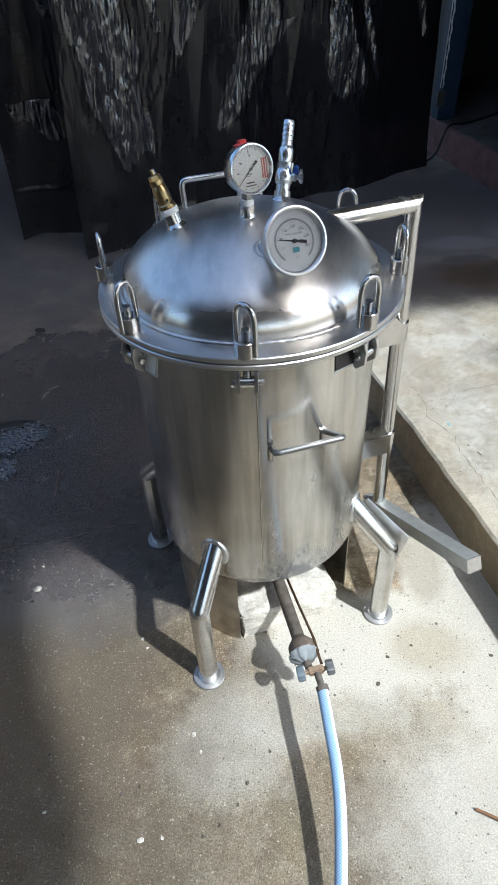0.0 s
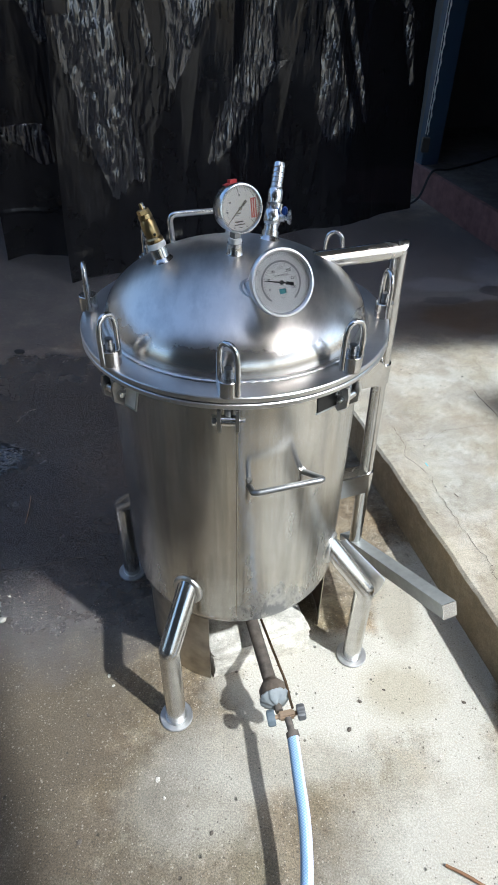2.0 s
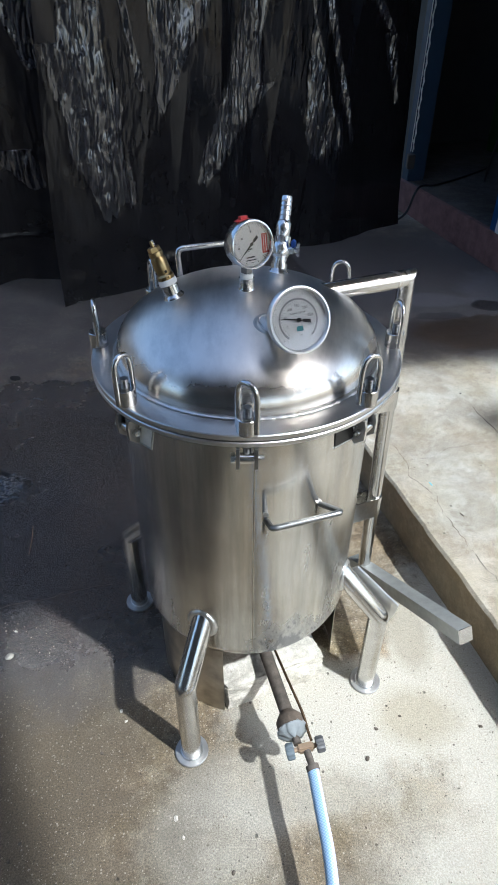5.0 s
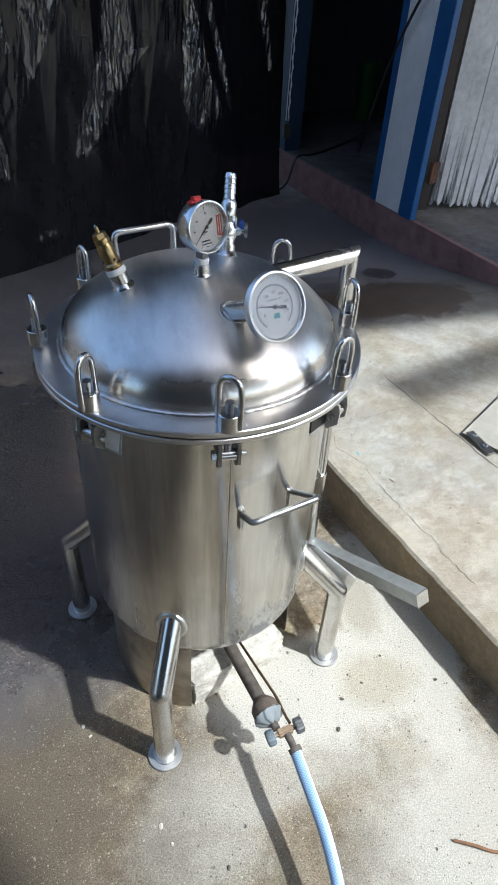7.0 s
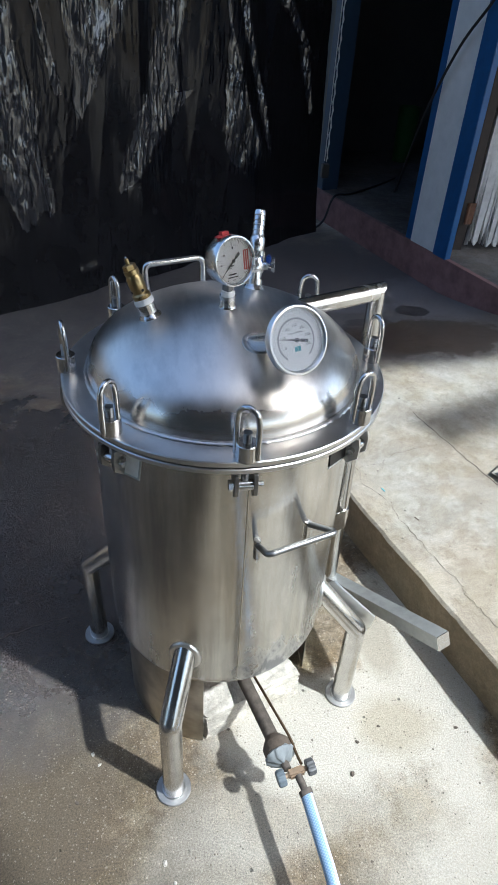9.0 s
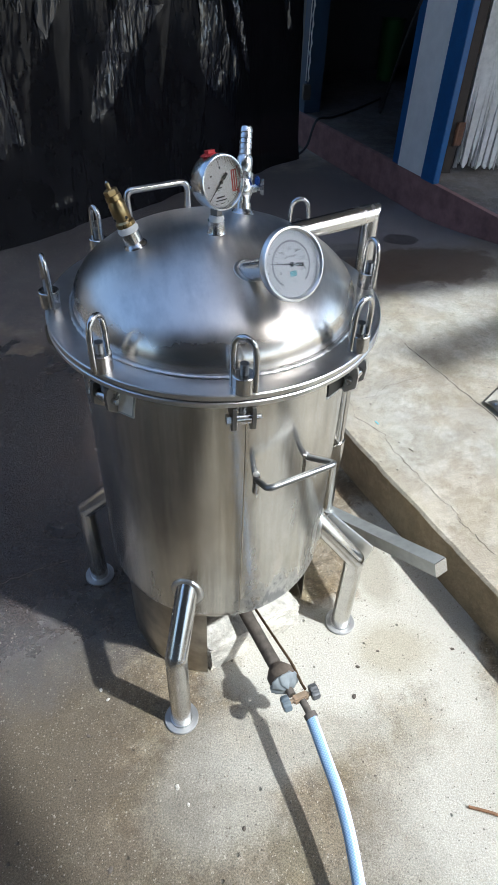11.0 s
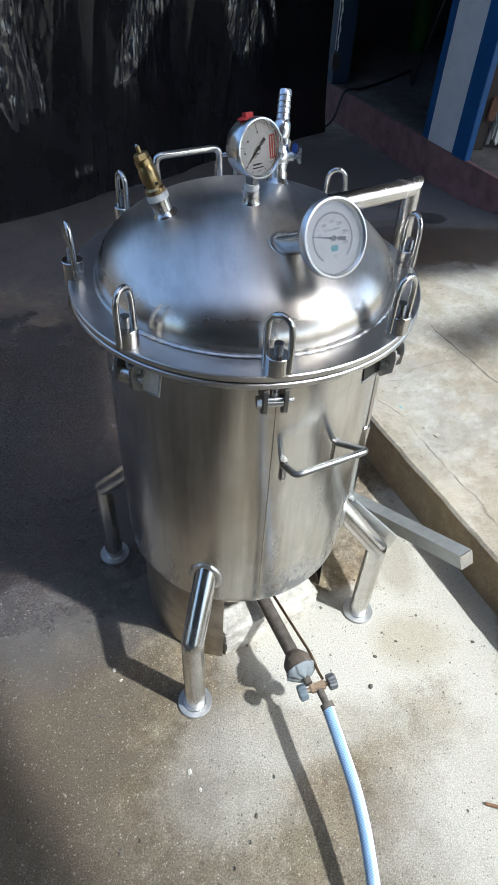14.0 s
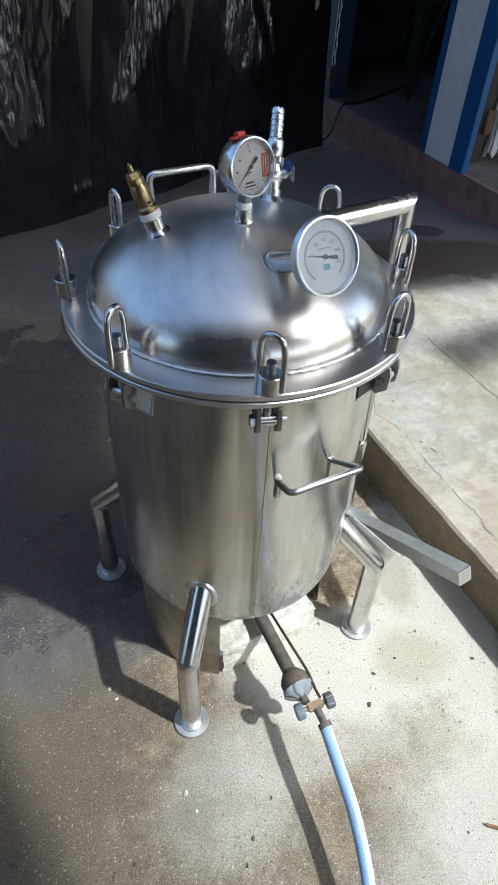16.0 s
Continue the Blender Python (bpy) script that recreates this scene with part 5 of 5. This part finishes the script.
for dx in (-0.032, 0.022):
    part("bolt_head", moved(lathe([(0.0, 0.0), (0.009, 0.0), (0.009, 0.005), (0.007, 0.007), (0.0, 0.007)], 6), hp_pose @ pose(dx, 0.002, 0.0065)), ZINC, strip_ob)


def crack(name, points, width, z, label="thin dirty crack in the concrete kerb"):
    """A thin wandering crack."""
    random.seed(len(points))
    path = []
    for a, b in zip(points, points[1:]):
        for k in range(6):
            f = k / 6
            path.append((a[0] + (b[0] - a[0]) * f + random.uniform(-0.004, 0.004), a[1] + (b[1] - a[1]) * f + random.uniform(-0.004, 0.004)))
    bm = bmesh.new()
    prev = None
    for (x0, y0), (x1, y1) in zip(path, path[1:]):
        d = Vector((x1 - x0, y1 - y0, 0)).normalized()
        s = Vector((-d.y, d.x, 0)) * width * random.uniform(0.2, 1.0) / 2
        pair = [bm.verts.new(Vector((x0, y0, z)) + s), bm.verts.new(Vector((x0, y0, z)) - s)]
        if prev:
            bm.faces.new((prev[0], prev[1], pair[1], pair[0]))
        prev = pair
    return tagged(link_mesh(name, bm, CRACK, smooth=0), label, "crack", kind="structure")


crack("crack", [(0.487, 0.63), (0.514, 0.545), (0.506, 0.482), (0.566, 0.385), (0.565, 0.325), (0.594, 0.230), (0.620, 0.135), (0.649, 0.057), (0.644, 0.028), (0.66, -0.02), (0.69, -0.12)], 0.0022, 0.1442)
crack("crack", [(0.515, 0.550), (0.603, 0.572), (0.646, 0.610), (0.786, 0.643), (0.860, 0.664)], 0.0016, 0.1442)

crack("crack", [(0.812, 0.85), (0.842, 0.74), (0.880, 0.61), (0.918, 0.48), (0.955, 0.35), (1.03, 0.10)], 0.006, 0.1440, "dirt-filled joint between kerb and pavement")
crack("crack", [(-0.74, 0.07), (-0.642, 0.104), (-0.522, 0.135), (-0.42, 0.165), (-0.338, 0.191)], 0.0030, 0.0026, "thin dark crack in the worn floor")


def chip(name, at, size, mat, seed, label, category, group="", flat=0.45):
    bm = bmesh.new()
    bmesh.ops.create_icosphere(bm, subdivisions=2, radius=1.0)
    for v in bm.verts:
        v.co += noise.noise_vector(v.co * 1.7 + Vector((seed, 0, 0))) * 0.35
        v.co = Vector((v.co.x * size, v.co.y * size * 0.7, max(v.co.z, -0.6) * size * flat))
    return tagged(link_mesh(name, bm, mat, at=Matrix.Translation(at) @ pose(0, 0, 0, 0, 0, seed * 47), smooth=30), label, category, group)


chip("pebble", (-0.586, -0.053, 0.005), 0.012, PALE_SHEET, 1, "small crumpled pale chip on the floor", "debris")
for k, (px, py, sz) in enumerate(((-0.138, -0.425, 0.006), (-0.312, -0.293, 0.005), (-0.593, 0.023, 0.004), (-0.272, -0.543, 0.006), (-0.285, -0.196, 0.005),  (-0.593, 0.030, 0.003), (-0.221, -0.625, 0.007), (0.27, -0.307, 0.006), (-0.12, -0.46, 0.004), (0.30, -0.24, 0.005), (0.285, -0.27, 0.004), (-0.02, -0.52, 0.005), (-0.18, -0.62, 0.004), (0.36, -0.21, 0.004), (-0.27, -0.22, 0.004), (-0.31, -0.35, 0.003), (0.46, -0.36, 0.004), (0.54, -0.235, 0.005), (-0.42, -0.58, 0.004))):
    chip("grit", (px, py, sz * 0.3), sz, (BLOCK, CRACK)[k % 2], k + 2, "tiny piece of grit on the concrete floor", "debris", "grit on the floor")
chip("dry_leaf", (0.800, 0.962, 0.131), 0.011, NEAR_BLACK, 5, "small dark dry leaf on the pavement", "leaf", flat=0.2)
chip("dark_spot", (-0.965, 1.281, 0.003), 0.026, NEAR_BLACK, 7, "dark crumb lying on the floor", "debris", flat=0.15)
tagged(link_mesh("twig", tube(spline([(0.424, -0.562, 0.004), (0.460, -0.579, 0.007), (0.500, -0.598, 0.004), (0.57, -0.615, 0.005)]), 0.0032, 8), TWIG), "thin brown dry twig on the floor", "twig")
tagged(link_mesh("straw", tube(spline([(-0.652, 0.405, 0.004), (-0.640, 0.35, 0.005), (-0.632, 0.285, 0.004)]), 0.0009, 6), TWIG), "thin dark straw on the wet floor", "straw")
for k, (px, py, turn) in enumerate(((0.563, 0.440, 20), (0.620, 0.307, 30))):
    tagged(link_mesh("paint_mark", box((0.003, 0.016, 0.001), pose(px, py, 0.1448, 0, 0, turn)), TEAL if k == 0 else CRACK, smooth=0), "small smear of paint on the kerb", "mark")
drain_bm = lathe([(0.0, 0.0), (0.075, 0.0), (0.072, 0.003), (0.0, 0.0035)], 40)
for q in drain_bm.verts:
    q.co = Vector((q.co.x * (1 + 0.12 * noise.noise(q.co * 40)), q.co.y * 0.30 * (1 + 0.35 * noise.noise(q.co * 30)), q.co.z))
# a raised black disc; the slot's darkness is only its colour
tagged(link_mesh("drain_slot", drain_bm, NEAR_BLACK, at=pose(-0.862, 0.640, 0.001, 0, 0, 8)), "drain slot, a flat near-black patch laid on the floor", "drain", kind="structure")


def ripples(wide, deep, seed):
    """A film of water broken up into wavelets, with a ragged edge."""
    bm = bmesh.new()
    n, m = int(wide / 0.003), int(deep / 0.003)
    rows = []
    for i in range(n + 1):
        row = []
        for j in range(m + 1):
            x, y = wide * (i / n - 0.5), deep * (j / m - 0.5)
            wave = 0.0042 * noise.noise((x * 75, y * 150, seed)) + 0.0016 * noise.noise((x * 190, y * 260, seed + 3))
            row.append(bm.verts.new((x, y, max(0.0012, 0.004 + wave))))
        rows.append(row)
    for i in range(n):
        for j in range(m):
            x, y = 2 * i / n - 1, 2 * j / m - 1
            if x * x + y * y - 0.3 * x * y + 0.55 * noise.noise((i * 0.16, j * 0.20, seed)) + 0.6 * noise.noise((i * 0.5, j * 0.6, seed + 1)) < 0.62:
                bm.faces.new((rows[i][j], rows[i + 1][j], rows[i + 1][j + 1], rows[i][j + 1]))
    bmesh.ops.delete(bm, geom=[v for v in bm.verts if not v.link_faces], context="VERTS")
    return bm


tagged(link_mesh("puddle", ripples(0.26, 0.19, 1), WET_GRIT, at=pose(-0.830, 0.560, 0.0005, 0, 0, 12), smooth=180), "rough glinting patch beside the drain", "puddle")
tagged(link_mesh("puddle", ripples(0.13, 0.12, 6), WET_GRIT, at=pose(-0.835, 0.400, 0.0005, 0, 0, 30), smooth=180), "small glinting wet patch on the floor", "puddle")


def scattered_grit(count, x0, x1, y0, y1, sizes, seed, keep):
    """Loose grains strewn over a stretch of floor, each a low lopsided stone."""
    rng = random.Random(seed)
    verts, faces = [], []
    while len(verts) < 6 * count:
        x, y = rng.uniform(x0, x1), rng.uniform(y0, y1)
        if rng.random() > keep(x, y):
            continue
        r = sizes[0] + (sizes[1] - sizes[0]) * rng.random() ** 3
        turn = rng.uniform(0, math.pi)
        k = len(verts)
        for j in range(4):
            a = turn + j * math.pi / 2
            q = r * rng.uniform(0.7, 1.25)
            verts.append((x + q * math.cos(a), y + q * math.sin(a), 0.0010 + 0.25 * r))
        verts += [(x, y, 0.0012 + 0.95 * r), (x, y, -0.002)]
        for j in range(4):
            faces += [(k + j, k + (j + 1) % 4, k + 4), (k + (j + 1) % 4, k + j, k + 5)]
    me = bpy.data.meshes.new("loose_grit")
    me.from_pydata(verts, [], faces)
    return me


def strew(me, mat, label):
    me.materials.append(mat)
    for f in me.polygons:
        f.use_smooth = True
    return tagged(new("loose_grit", me), label, "grit", kind="stuff")


DAMP_GRIT = plain("damp_grit", (0.045, 0.036, 0.032), 0.18, vary=0.5, scale=60, relief=0.2)
TAN_GRIT = plain("tan_grit", (0.25, 0.21, 0.16), 0.8, vary=0.6, scale=25, relief=0.2)
strew(scattered_grit(5200, -1.05, -0.22, 0.02, 1.05, (0.0009, 0.0040), 3, lambda x, y: 0.15 + 0.85 * ease(-0.25, 0.25, noise.noise((x * 3, y * 3, 4)))), DAMP_GRIT, "wet dark grit glinting on the damp floor")
strew(scattered_grit(1500, -0.75, 0.30, -0.85, 0.05, (0.0007, 0.0026), 8, lambda x, y: ease(0.35, -0.5, x) * (0.2 + 0.8 * ease(-0.2, 0.3, noise.noise((x * 5, y * 5, 9))))), TAN_GRIT, "pale sandy grit strewn on the concrete floor")
